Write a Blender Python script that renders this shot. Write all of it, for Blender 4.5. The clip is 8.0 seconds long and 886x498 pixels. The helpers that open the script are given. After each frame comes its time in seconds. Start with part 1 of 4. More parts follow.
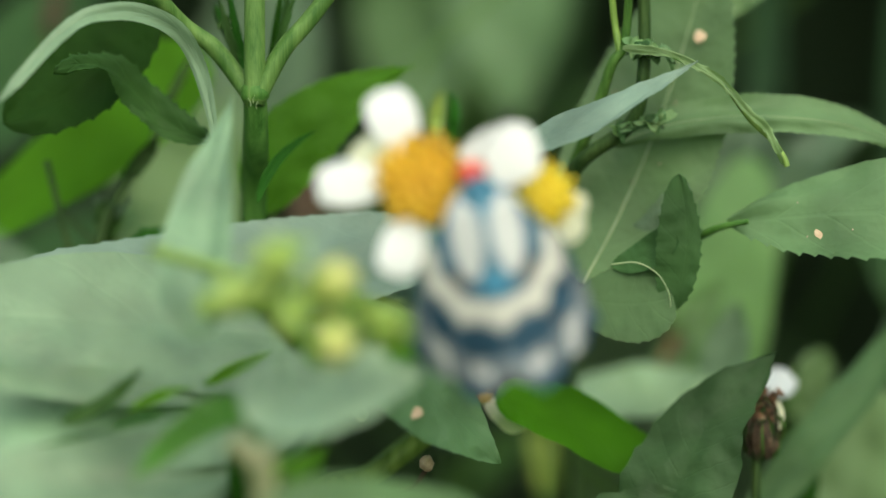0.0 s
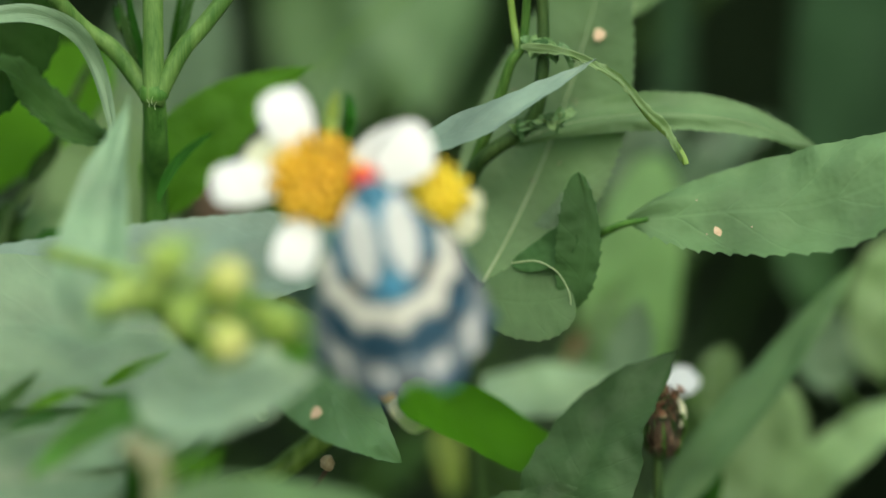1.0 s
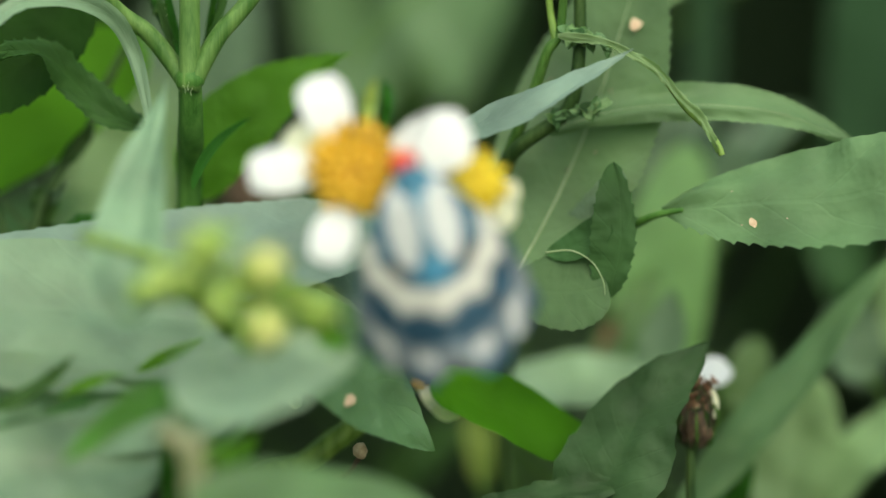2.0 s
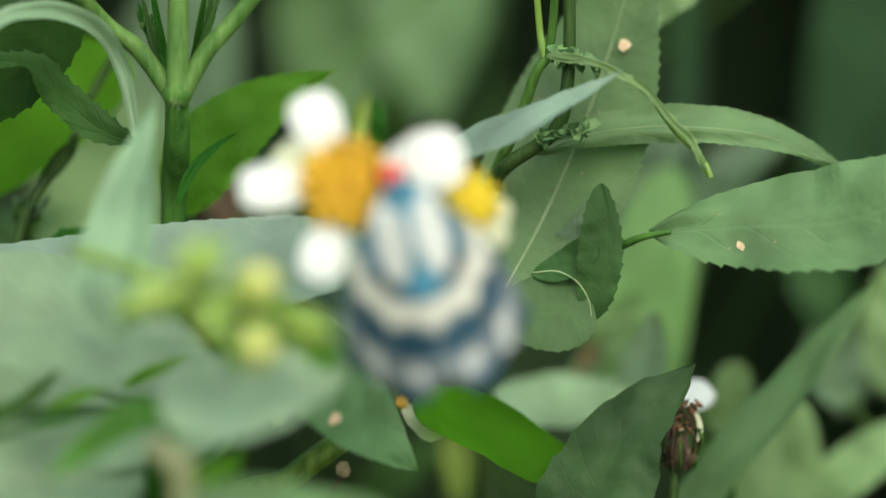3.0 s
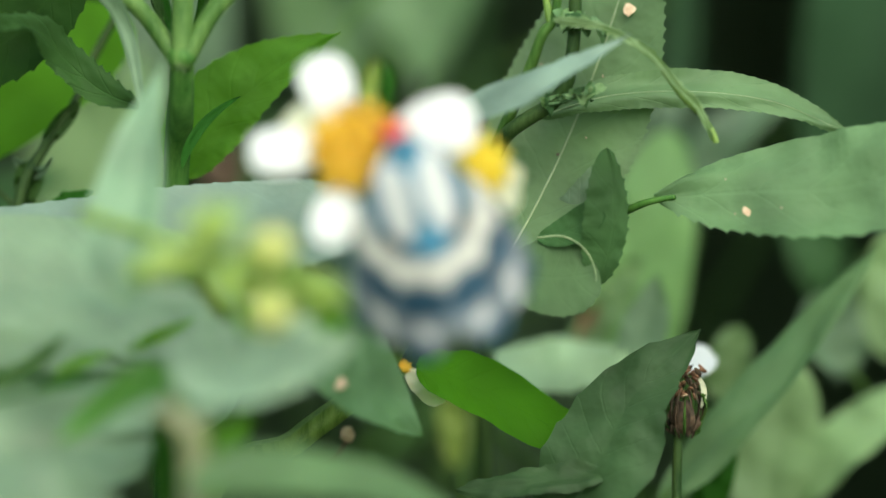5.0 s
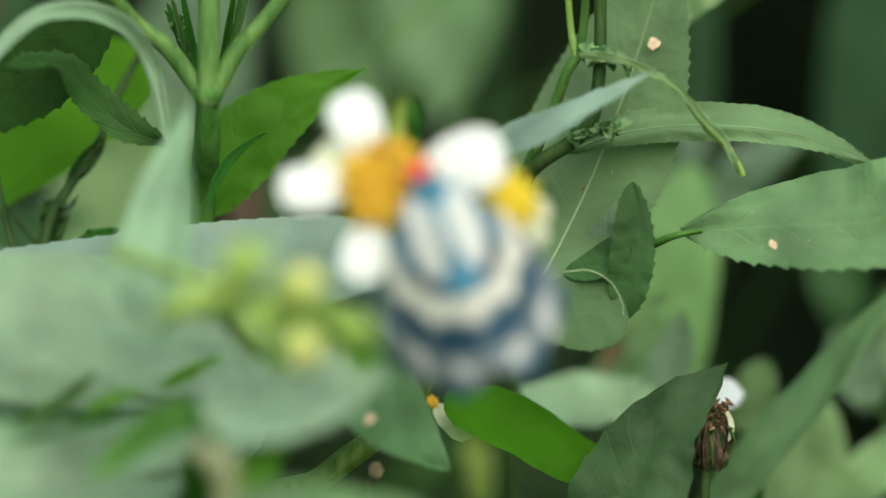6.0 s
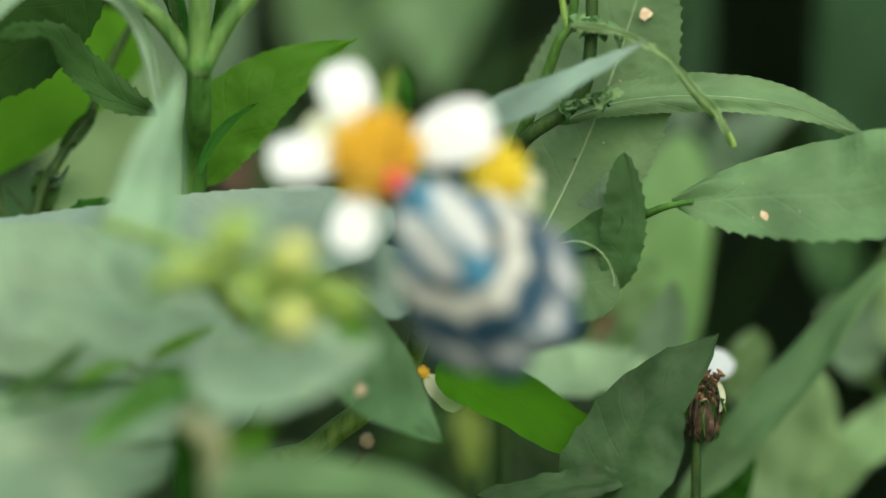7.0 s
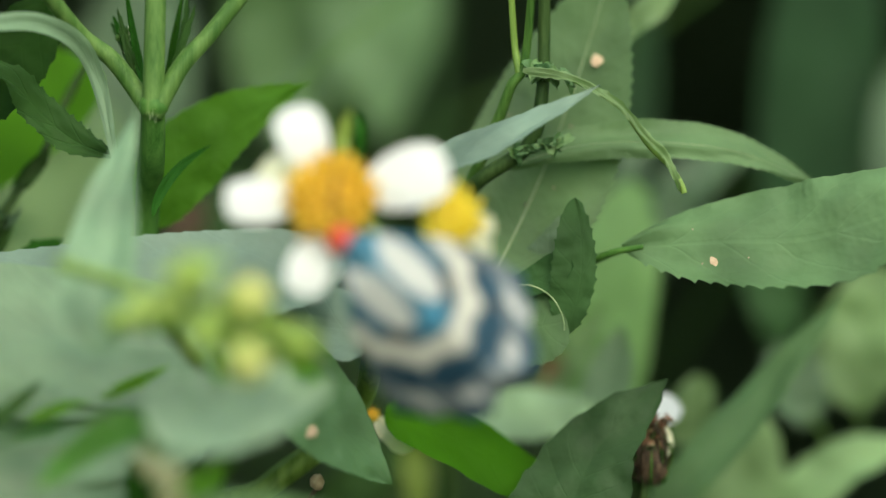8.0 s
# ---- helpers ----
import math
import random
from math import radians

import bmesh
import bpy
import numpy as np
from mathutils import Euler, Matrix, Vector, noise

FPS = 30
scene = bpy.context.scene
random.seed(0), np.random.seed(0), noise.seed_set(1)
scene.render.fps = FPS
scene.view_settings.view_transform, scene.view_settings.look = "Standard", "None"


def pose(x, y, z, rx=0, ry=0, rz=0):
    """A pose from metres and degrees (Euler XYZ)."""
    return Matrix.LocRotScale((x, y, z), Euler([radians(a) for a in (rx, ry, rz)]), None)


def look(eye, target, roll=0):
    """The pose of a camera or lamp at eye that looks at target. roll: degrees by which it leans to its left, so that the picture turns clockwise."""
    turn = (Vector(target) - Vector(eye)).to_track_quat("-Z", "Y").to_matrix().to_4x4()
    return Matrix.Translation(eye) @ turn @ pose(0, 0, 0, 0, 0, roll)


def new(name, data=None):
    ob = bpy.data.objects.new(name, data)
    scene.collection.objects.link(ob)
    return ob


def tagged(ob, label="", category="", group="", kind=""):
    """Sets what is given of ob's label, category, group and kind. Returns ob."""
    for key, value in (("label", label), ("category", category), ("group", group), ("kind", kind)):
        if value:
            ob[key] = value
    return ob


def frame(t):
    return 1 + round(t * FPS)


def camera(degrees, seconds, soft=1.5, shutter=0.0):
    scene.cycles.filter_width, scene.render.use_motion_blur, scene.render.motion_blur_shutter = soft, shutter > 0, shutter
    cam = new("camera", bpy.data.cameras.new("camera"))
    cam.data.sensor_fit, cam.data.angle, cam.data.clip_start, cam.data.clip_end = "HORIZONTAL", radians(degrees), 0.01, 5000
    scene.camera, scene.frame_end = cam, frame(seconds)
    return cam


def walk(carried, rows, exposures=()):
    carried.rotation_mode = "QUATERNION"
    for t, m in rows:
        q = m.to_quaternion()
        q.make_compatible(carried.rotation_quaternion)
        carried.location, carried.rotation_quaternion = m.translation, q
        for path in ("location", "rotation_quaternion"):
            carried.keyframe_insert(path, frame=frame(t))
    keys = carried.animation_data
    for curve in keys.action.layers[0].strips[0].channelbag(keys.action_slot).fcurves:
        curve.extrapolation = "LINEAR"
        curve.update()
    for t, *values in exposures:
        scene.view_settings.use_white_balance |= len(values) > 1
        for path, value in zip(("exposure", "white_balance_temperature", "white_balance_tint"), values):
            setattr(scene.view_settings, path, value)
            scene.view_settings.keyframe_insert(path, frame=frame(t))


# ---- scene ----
cam = camera(6.0, 8.0, soft=1.45)
cam.data.dof.use_dof = True
cam.data.dof.focus_distance = 1.110
cam.data.dof.aperture_fstop = 4.7
walk(cam, [
    (0, pose(0.0357, -0.0099, 0.8000, 0, 0, 2.1637) @ pose(0, 0, 0, 80.2324, 0, 0) @ pose(0, 0, 0, 0, 0, -1.087)),
    (0.2, pose(0.0379, -0.0102, 0.7999, 0, 0, 2.1623) @ pose(0, 0, 0, 80.3188, 0, 0) @ pose(0, 0, 0, 0, 0, -0.923)),
    (0.5, pose(0.0413, -0.0107, 0.7997, 0, 0, 2.1488) @ pose(0, 0, 0, 80.3900, 0, 0) @ pose(0, 0, 0, 0, 0, -0.793)),
    (0.7, pose(0.0463, -0.0106, 0.7990, 0, 0, 2.3548) @ pose(0, 0, 0, 80.3995, 0, 0) @ pose(0, 0, 0, 0, 0, -0.607)),
    (1, pose(0.0537, -0.0105, 0.7979, 0, 0, 2.4124) @ pose(0, 0, 0, 80.3310, 0, 0) @ pose(0, 0, 0, 0, 0, -1.480)),
    (1.1, pose(0.0547, -0.0110, 0.7985, 0, 0, 2.6325) @ pose(0, 0, 0, 80.2542, 0, 0) @ pose(0, 0, 0, 0, 0, -1.191)),
    (1.2, pose(0.0557, -0.0115, 0.7990, 0, 0, 2.8856) @ pose(0, 0, 0, 80.1956, 0, 0) @ pose(0, 0, 0, 0, 0, -1.312)),
    (1.3, pose(0.0566, -0.0119, 0.7996, 0, 0, 2.7976) @ pose(0, 0, 0, 80.1329, 0, 0) @ pose(0, 0, 0, 0, 0, -1.391)),
    (1.4, pose(0.0576, -0.0124, 0.8001, 0, 0, 2.6531) @ pose(0, 0, 0, 80.0849, 0, 0) @ pose(0, 0, 0, 0, 0, -1.204)),
    (1.5, pose(0.0586, -0.0129, 0.8007, 0, 0, 2.8162) @ pose(0, 0, 0, 80.0661, 0, 0) @ pose(0, 0, 0, 0, 0, -1.154)),
    (1.7, pose(0.0532, -0.0115, 0.8003, 0, 0, 2.5018) @ pose(0, 0, 0, 80.0476, 0, 0) @ pose(0, 0, 0, 0, 0, -0.917)),
    (1.8, pose(0.0506, -0.0107, 0.8002, 0, 0, 2.3580) @ pose(0, 0, 0, 80.0637, 0, 0) @ pose(0, 0, 0, 0, 0, -1.151)),
    (2, pose(0.0452, -0.0093, 0.7998, 0, 0, 2.2114) @ pose(0, 0, 0, 80.1477, 0, 0) @ pose(0, 0, 0, 0, 0, -0.893)),
    (2.2, pose(0.0449, -0.0130, 0.8000, 0, 0, 2.3905) @ pose(0, 0, 0, 80.3576, 0, 0) @ pose(0, 0, 0, 0, 0, -0.223)),
    (3.5, pose(0.0157, -0.0011, 0.7984, 0, 0, 0.6960) @ pose(0, 0, 0, 80.1283, 0, 0) @ pose(0, 0, 0, 0, 0, -0.143)),
    (4, pose(0.0115, -0.0011, 0.8002, 0, 0, 0.5843) @ pose(0, 0, 0, 79.9736, 0, 0) @ pose(0, 0, 0, 0, 0, -0.363)),
    (4.2, pose(0.0118, -0.0009, 0.8000, 0, 0, 0.6490) @ pose(0, 0, 0, 79.9721, 0, 0) @ pose(0, 0, 0, 0, 0, 0.151)),
    (5.3, pose(0.0036, -0.0012, 0.8005, 0, 0, 0.1370) @ pose(0, 0, 0, 79.9150, 0, 0) @ pose(0, 0, 0, 0, 0, 0.353)),
    (5.5, pose(0.0000, 0.0000, 0.8000, 0, 0, 0.0000) @ pose(0, 0, 0, 80.0000, 0, 0) @ pose(0, 0, 0, 0, 0, 0.000)),
    (6, pose(-0.0008, -0.0017, 0.8001, 0, 0, -0.0710) @ pose(0, 0, 0, 80.1833, 0, 0) @ pose(0, 0, 0, 0, 0, 0.115)),
    (6.5, pose(0.0027, -0.0013, 0.8015, 0, 0, 0.0603) @ pose(0, 0, 0, 80.0024, 0, 0) @ pose(0, 0, 0, 0, 0, 0.041)),
    (7, pose(0.0029, -0.0010, 0.8015, 0, 0, 0.0622) @ pose(0, 0, 0, 79.9068, 0, 0) @ pose(0, 0, 0, 0, 0, 0.150)),
    (7.5, pose(0.0029, -0.0017, 0.8001, 0, 0, 0.0508) @ pose(0, 0, 0, 79.9444, 0, 0) @ pose(0, 0, 0, 0, 0, 0.117)),
    (8, pose(-0.0063, -0.0074, 0.8022, 0, 0, -0.7521) @ pose(0, 0, 0, 80.2259, 0, 0) @ pose(0, 0, 0, 0, 0, 0.753)),
], exposures=[(0.0, 1.18, 6650, -5), (2.2, 1.23, 6650, -5), (3.5, 1.35, 6550, -5), (5.5, 1.43, 6350, -4), (6.0, 1.29, 6500, -5), (6.5, 1.28, 6600, -5), (8.0, 1.21, 6650, -5)])

# ---- light: overcast sky, a wide soft sun high up ----
world = bpy.data.worlds.new("sky")
scene.world = world
world.use_nodes = True
wn = world.node_tree.nodes
sky = wn.new("ShaderNodeTexSky")
sky.sky_type = "NISHITA"
sky.sun_disc = False
sky.sun_elevation = radians(53)
sky.sun_rotation = radians(165)
sky.dust_density = 4.0
sky.air_density = 1.5
wn["Background"].inputs["Strength"].default_value = 0.10
world.node_tree.links.new(sky.outputs[0], wn["Background"].inputs["Color"])
sun = new("sun", bpy.data.lights.new("sun", "SUN"))
sun.data.energy = 1.15
sun.data.angle = radians(90)
sun.data.color = (1.0, 0.97, 0.9)
sun.matrix_world = look((0.7, -1.6, 4.2), (0, 1.0, 0.6))


# ---- materials ----
def material(name):
    mat = bpy.data.materials.new(name)
    mat.use_nodes = True
    nodes, links = mat.node_tree.nodes, mat.node_tree.links
    return mat, nodes, links, nodes["Principled BSDF"]


def math_node(nodes, links, op, a, b=None, c=None):
    n = nodes.new("ShaderNodeMath")
    n.operation = op
    for i, v in enumerate((a, b, c)):
        if v is None:
            continue
        if isinstance(v, (int, float)):
            n.inputs[i].default_value = v
        else:
            links.new(v, n.inputs[i])
    return n.outputs[0]


def mix_col(nodes, links, fac, a, b, mode="MIX"):
    n = nodes.new("ShaderNodeMix")
    n.data_type, n.blend_type = "RGBA", mode
    for sock, v in ((n.inputs["Factor"], fac), (n.inputs["A"], a), (n.inputs["B"], b)):
        if isinstance(v, (int, float)):
            sock.default_value = v
        elif isinstance(v, tuple):
            sock.default_value = (*v, 1)
        else:
            links.new(v, sock)
    return n.outputs["Result"]


def noise_tex(nodes, links, scale, detail=4.0, coord=None):
    n = nodes.new("ShaderNodeTexNoise")
    n.inputs["Scale"].default_value, n.inputs["Detail"].default_value = scale, detail
    if coord is None:
        coord = nodes.new("ShaderNodeTexCoord").outputs["Object"]
    links.new(coord, n.inputs["Vector"])
    return n.outputs["Fac"]


def ramp(nodes, links, fac, stops):
    n = nodes.new("ShaderNodeValToRGB")
    el = n.color_ramp.elements
    while len(el) < len(stops):
        el.new(0.5)
    for e, (p, c) in zip(el, stops):
        e.position = p
        e.color = (*c, 1) if isinstance(c, tuple) else (c, c, c, 1)
    links.new(fac, n.inputs["Fac"])
    return n.outputs["Color"]


def leaf_material(name, base, glow, rough=0.42, through_share=0.35, vein=0.2, vein_count=7.0, spec=0.4, skew=0.42):
    """A thin leaf: gloss over a diffuse face, light that passes through, pinnate veins from the leaf's own coordinates."""
    mat, nodes, links, bsdf = material(name)
    uv = nodes.new("ShaderNodeUVMap").outputs["UV"]
    sep = nodes.new("ShaderNodeSeparateXYZ")
    links.new(uv, sep.inputs[0])
    side = math_node(nodes, links, "ABSOLUTE", math_node(nodes, links, "SUBTRACT", sep.outputs[0], 0.5))
    wob = noise_tex(nodes, links, 160.0, 3.0)
    along = math_node(nodes, links, "SUBTRACT", sep.outputs[1], math_node(nodes, links, "MULTIPLY", side, skew))
    along = math_node(nodes, links, "ADD", along, math_node(nodes, links, "MULTIPLY", wob, 0.06))
    saw = math_node(nodes, links, "PINGPONG", math_node(nodes, links, "MULTIPLY", along, vein_count), 0.5)
    veins = ramp(nodes, links, saw, [(0.0, 1.0), (0.025, 0.6), (0.07, 0.0)])
    ribs = ramp(nodes, links, side, [(0.0, 1.0), (0.012, 0.8), (0.03, 0.0)])
    lines = math_node(nodes, links, "MAXIMUM", veins, ribs)
    blot = noise_tex(nodes, links, 90.0, 5.0)
    fine = noise_tex(nodes, links, 900.0, 3.0)
    quilt = noise_tex(nodes, links, 260.0, 2.0)
    rnd = nodes.new("ShaderNodeObjectInfo").outputs["Random"]
    dark = tuple(c * 0.62 for c in base)
    light = tuple(min(1, c * 1.38) for c in base)
    col = mix_col(nodes, links, ramp(nodes, links, blot, [(0.3, 0.0), (0.7, 1.0)]), dark, light)
    col = mix_col(nodes, links, math_node(nodes, links, "MULTIPLY", fine, 0.35), col, base)
    pale = tuple(min(1, c * 1.9) for c in base)
    col = mix_col(nodes, links, math_node(nodes, links, "MULTIPLY", lines, vein * 0.45), col, pale)
    hsv = nodes.new("ShaderNodeHueSaturation")
    links.new(math_node(nodes, links, "ADD", 0.492, math_node(nodes, links, "MULTIPLY", rnd, 0.016)), hsv.inputs["Hue"])
    links.new(math_node(nodes, links, "ADD", 0.88, math_node(nodes, links, "MULTIPLY", rnd, 0.24)), hsv.inputs["Value"])
    links.new(col, hsv.inputs["Color"])
    links.new(hsv.outputs[0], bsdf.inputs["Base Color"])
    links.new(math_node(nodes, links, "ADD", rough - 0.06, math_node(nodes, links, "MULTIPLY", blot, 0.15)), bsdf.inputs["Roughness"])
    bsdf.inputs["Specular IOR Level"].default_value = spec
    bump = nodes.new("ShaderNodeBump")
    bump.inputs["Strength"].default_value, bump.inputs["Distance"].default_value = 0.5, 0.0004
    cells = nodes.new("ShaderNodeTexVoronoi")
    cells.inputs["Scale"].default_value = 700.0
    links.new(nodes.new("ShaderNodeTexCoord").outputs["Object"], cells.inputs["Vector"])
    h = math_node(nodes, links, "SUBTRACT", math_node(nodes, links, "MULTIPLY", cells.outputs["Distance"], 0.35), math_node(nodes, links, "MULTIPLY", lines, vein))
    links.new(math_node(nodes, links, "ADD", h, math_node(nodes, links, "ADD", math_node(nodes, links, "MULTIPLY", blot, 1.2), math_node(nodes, links, "MULTIPLY", quilt, 1.8))), bump.inputs["Height"])
    links.new(bump.outputs[0], bsdf.inputs["Normal"])
    trans = nodes.new("ShaderNodeBsdfTranslucent")
    links.new(mix_col(nodes, links, math_node(nodes, links, "MULTIPLY", lines, vein * 0.5), glow, tuple(c * 0.55 for c in glow)), trans.inputs["Color"])
    links.new(bump.outputs[0], trans.inputs["Normal"])
    mix = nodes.new("ShaderNodeMixShader")
    mix.inputs[0].default_value = through_share
    links.new(bsdf.outputs[0], mix.inputs[1])
    links.new(trans.outputs[0], mix.inputs[2])
    links.new(mix.outputs[0], nodes["Material Output"].inputs["Surface"])
    return mat


def plain_material(name, a, b, scale=300.0, rough=0.5, bump=0.0002, through_share=0.0, spec=0.4, stretch=1.0):
    """Two tones in noise at two sizes, with fine relief."""
    mat, nodes, links, bsdf = material(name)
    mapping = nodes.new("ShaderNodeMapping")
    mapping.inputs["Scale"].default_value = (1, 1, stretch)
    links.new(nodes.new("ShaderNodeTexCoord").outputs["Object"], mapping.inputs["Vector"])
    n1, n2 = noise_tex(nodes, links, scale, 5.0, mapping.outputs[0]), noise_tex(nodes, links, scale * 7, 3.0, mapping.outputs[0])
    f = math_node(nodes, links, "ADD", math_node(nodes, links, "MULTIPLY", n1, 0.7), math_node(nodes, links, "MULTIPLY", n2, 0.3))
    col = mix_col(nodes, links, ramp(nodes, links, f, [(0.35, 0.0), (0.65, 1.0)]), a, b)
    links.new(col, bsdf.inputs["Base Color"])
    bsdf.inputs["Roughness"].default_value = rough
    bsdf.inputs["Specular IOR Level"].default_value = spec
    bp = nodes.new("ShaderNodeBump")
    bp.inputs["Strength"].default_value, bp.inputs["Distance"].default_value = 0.6, bump
    links.new(f, bp.inputs["Height"])
    links.new(bp.outputs[0], bsdf.inputs["Normal"])
    if through_share:
        trans = nodes.new("ShaderNodeBsdfTranslucent")
        links.new(col, trans.inputs["Color"])
        mix = nodes.new("ShaderNodeMixShader")
        mix.inputs[0].default_value = through_share
        links.new(bsdf.outputs[0], mix.inputs[1])
        links.new(trans.outputs[0], mix.inputs[2])
        links.new(mix.outputs[0], nodes["Material Output"].inputs["Surface"])
    return mat


LEAF = leaf_material("leaf_green", (0.098, 0.178, 0.07), (0.15, 0.33, 0.05), 0.48, 0.3)
LEAF_PALE = leaf_material("leaf_pale", (0.158, 0.25, 0.1), (0.2, 0.38, 0.06), 0.5, 0.3)
LEAF_SAGE = leaf_material("leaf_sage", (0.031, 0.062, 0.021), (0.035, 0.095, 0.016), 0.55, 0.2, vein=0.16, spec=0.18, vein_count=8.0)
LEAF_GLOSS = leaf_material("leaf_grey_green", (0.155, 0.238, 0.138), (0.16, 0.32, 0.08), 0.45, 0.25, vein=0.25, spec=0.45)
LEAF_DULL = leaf_material("leaf_dull", (0.08, 0.13, 0.068), (0.09, 0.2, 0.05), 0.5, 0.25, vein=0.25, spec=0.4)
LEAF_MINT = leaf_material("leaf_mint", (0.235, 0.335, 0.215), (0.19, 0.34, 0.11), 0.45, 0.25, vein=0.2, spec=0.45)
# green shifted to blue-grey: the sky's sheen is put into the base colour
LEAF_SHEEN = leaf_material("leaf_blue_sheen", (0.14, 0.20, 0.15), (0.12, 0.22, 0.08), 0.5, 0.2, vein=0.12, spec=0.4)
LEAF_THIN = leaf_material("leaf_backlit", (0.066, 0.15, 0.014), (0.25, 0.54, 0.025), 0.55, 0.45, vein=0.35, spec=0.08)
LEAF_LIME = leaf_material("leaf_lime", (0.07, 0.19, 0.01), (0.27, 0.64, 0.025), 0.55, 0.5, vein=0.2, spec=0.05)
LEAF_VIVID = leaf_material("leaf_vivid", (0.046, 0.142, 0.006), (0.15, 0.43, 0.012), 0.55, 0.45, vein=0.25, spec=0.05)
LEAF_SOFT = leaf_material("leaf_soft", (0.31, 0.42, 0.23), (0.25, 0.45, 0.12), 0.5, 0.25, vein=0.2, spec=0.4)
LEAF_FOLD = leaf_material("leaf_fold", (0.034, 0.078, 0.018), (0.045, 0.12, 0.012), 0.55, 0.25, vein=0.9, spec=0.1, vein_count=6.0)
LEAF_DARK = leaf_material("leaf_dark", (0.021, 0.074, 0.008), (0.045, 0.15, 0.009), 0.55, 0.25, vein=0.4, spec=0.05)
LEAF_FAR = leaf_material("leaf_far", (0.034, 0.078, 0.025), (0.07, 0.17, 0.03), 0.6, 0.3, spec=0.15)
LEAF_DEEP = leaf_material("leaf_deep", (0.042, 0.066, 0.034), (0.03, 0.056, 0.02), 0.8, 0.08, spec=0.05)
LEAF_YOUNG = leaf_material("leaf_young", (0.06, 0.15, 0.022), (0.12, 0.31, 0.024), 0.5, 0.35, vein=0.2, spec=0.15)
LEAF_UP = leaf_material("leaf_matte_green", (0.11, 0.19, 0.08), (0.15, 0.31, 0.055), 0.55, 0.3, vein=0.2, spec=0.3)
LEAF_BRIGHT = leaf_material("leaf_bright", (0.15, 0.258, 0.085), (0.21, 0.42, 0.055), 0.5, 0.3, spec=0.3)
# leaf green darkened: the shade on the far leaves is in this colour
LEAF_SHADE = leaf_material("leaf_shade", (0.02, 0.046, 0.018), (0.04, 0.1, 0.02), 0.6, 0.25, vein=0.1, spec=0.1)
# very dark base: shade beneath the arching leaf is put into the colour
LEAF_GLOOM = leaf_material("leaf_shaded_green", (0.013, 0.04, 0.006), (0.03, 0.09, 0.008), 0.6, 0.2, vein=0.3, spec=0.04)
# upper face of the curled leaf, its shade mixed into the base colour
LEAF_CURL_SHADE = leaf_material("leaf_curl_shade", (0.04, 0.088, 0.028), (0.06, 0.15, 0.025), 0.6, 0.25, vein=0.12, spec=0.1, vein_count=4.0)
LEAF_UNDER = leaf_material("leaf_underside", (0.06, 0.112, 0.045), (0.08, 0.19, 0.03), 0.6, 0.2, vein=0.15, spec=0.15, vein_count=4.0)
LEAF_SILK = leaf_material("leaf_silky", (0.195, 0.3, 0.13), (0.2, 0.38, 0.08), 0.5, 0.25, vein=0.15, spec=0.3)
STEM_YELLOW = plain_material("stem_yellow_green", (0.08, 0.15, 0.018), (0.2, 0.3, 0.06), 900.0, 0.5, stretch=0.05)
STEM = plain_material("stem_green", (0.04, 0.098, 0.018), (0.11, 0.195, 0.05), 700.0, 0.5, stretch=0.05, spec=0.15)
STEM_DARK = plain_material("stem_dark", (0.02, 0.06, 0.008), (0.085, 0.16, 0.035), 700.0, 0.55, stretch=0.04, spec=0.1)
STEM_MID = plain_material("stem_mid", (0.022, 0.08, 0.01), (0.08, 0.172, 0.034), 700.0, 0.5, stretch=0.04, spec=0.15)
STEM_DEEP = plain_material("stem_deep", (0.014, 0.036, 0.008), (0.055, 0.092, 0.026), 700.0, 0.55, stretch=0.04, spec=0.1)
STEM_BROWN = plain_material("stem_brown", (0.13, 0.15, 0.06), (0.25, 0.24, 0.14), 250.0, 0.6)
STEM_SOFT = plain_material("stem_soft", (0.034, 0.09, 0.014), (0.115, 0.198, 0.05), 600.0, 0.55, stretch=0.05, spec=0.2)
RIB = plain_material("rib_pale", (0.24, 0.33, 0.15), (0.36, 0.44, 0.24), 400.0, 0.45, through_share=0.2)
PETAL = plain_material("petal_white", (0.76, 0.76, 0.75), (0.82, 0.82, 0.81), 120.0, 0.55, 0.0001, 0.35)
PETAL_OLD = plain_material("petal_cream", (0.62, 0.62, 0.42), (0.72, 0.72, 0.55), 120.0, 0.6, 0.0001, 0.35)
DISC = plain_material("disc_orange", (0.5, 0.27, 0.01), (0.74, 0.48, 0.04), 260.0, 0.6, 0.0003)
DISC_YELLOW = plain_material("disc_yellow", (0.62, 0.45, 0.012), (0.78, 0.64, 0.06), 220.0, 0.6, 0.0003)
BUD = plain_material("bud_green", (0.22, 0.37, 0.05), (0.46, 0.57, 0.15), 220.0, 0.5, 0.0002, 0.2)
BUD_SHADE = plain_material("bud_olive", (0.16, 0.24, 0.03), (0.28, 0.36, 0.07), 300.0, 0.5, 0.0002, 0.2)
BUD_YELLOW = plain_material("bud_yellow", (0.6, 0.6, 0.16), (0.75, 0.72, 0.3), 300.0, 0.5, 0.0002, 0.2)
DRY = plain_material("dry_brown", (0.02, 0.014, 0.008), (0.11, 0.07, 0.04), 700.0, 0.85, 0.0004)
DRY_TAN = plain_material("dry_tan", (0.13, 0.06, 0.03), (0.27, 0.135, 0.075), 500.0, 0.8, 0.0004)
BLEMISH = plain_material("blemish_tan", (0.3, 0.2, 0.11), (0.52, 0.4, 0.27), 900.0, 0.8)
# soil colour lowered so that the shade behind the plants stays black
SOIL = plain_material("soil_dark", (0.008, 0.007, 0.005), (0.025, 0.02, 0.014), 30.0, 0.95, 0.006, spec=0.1)


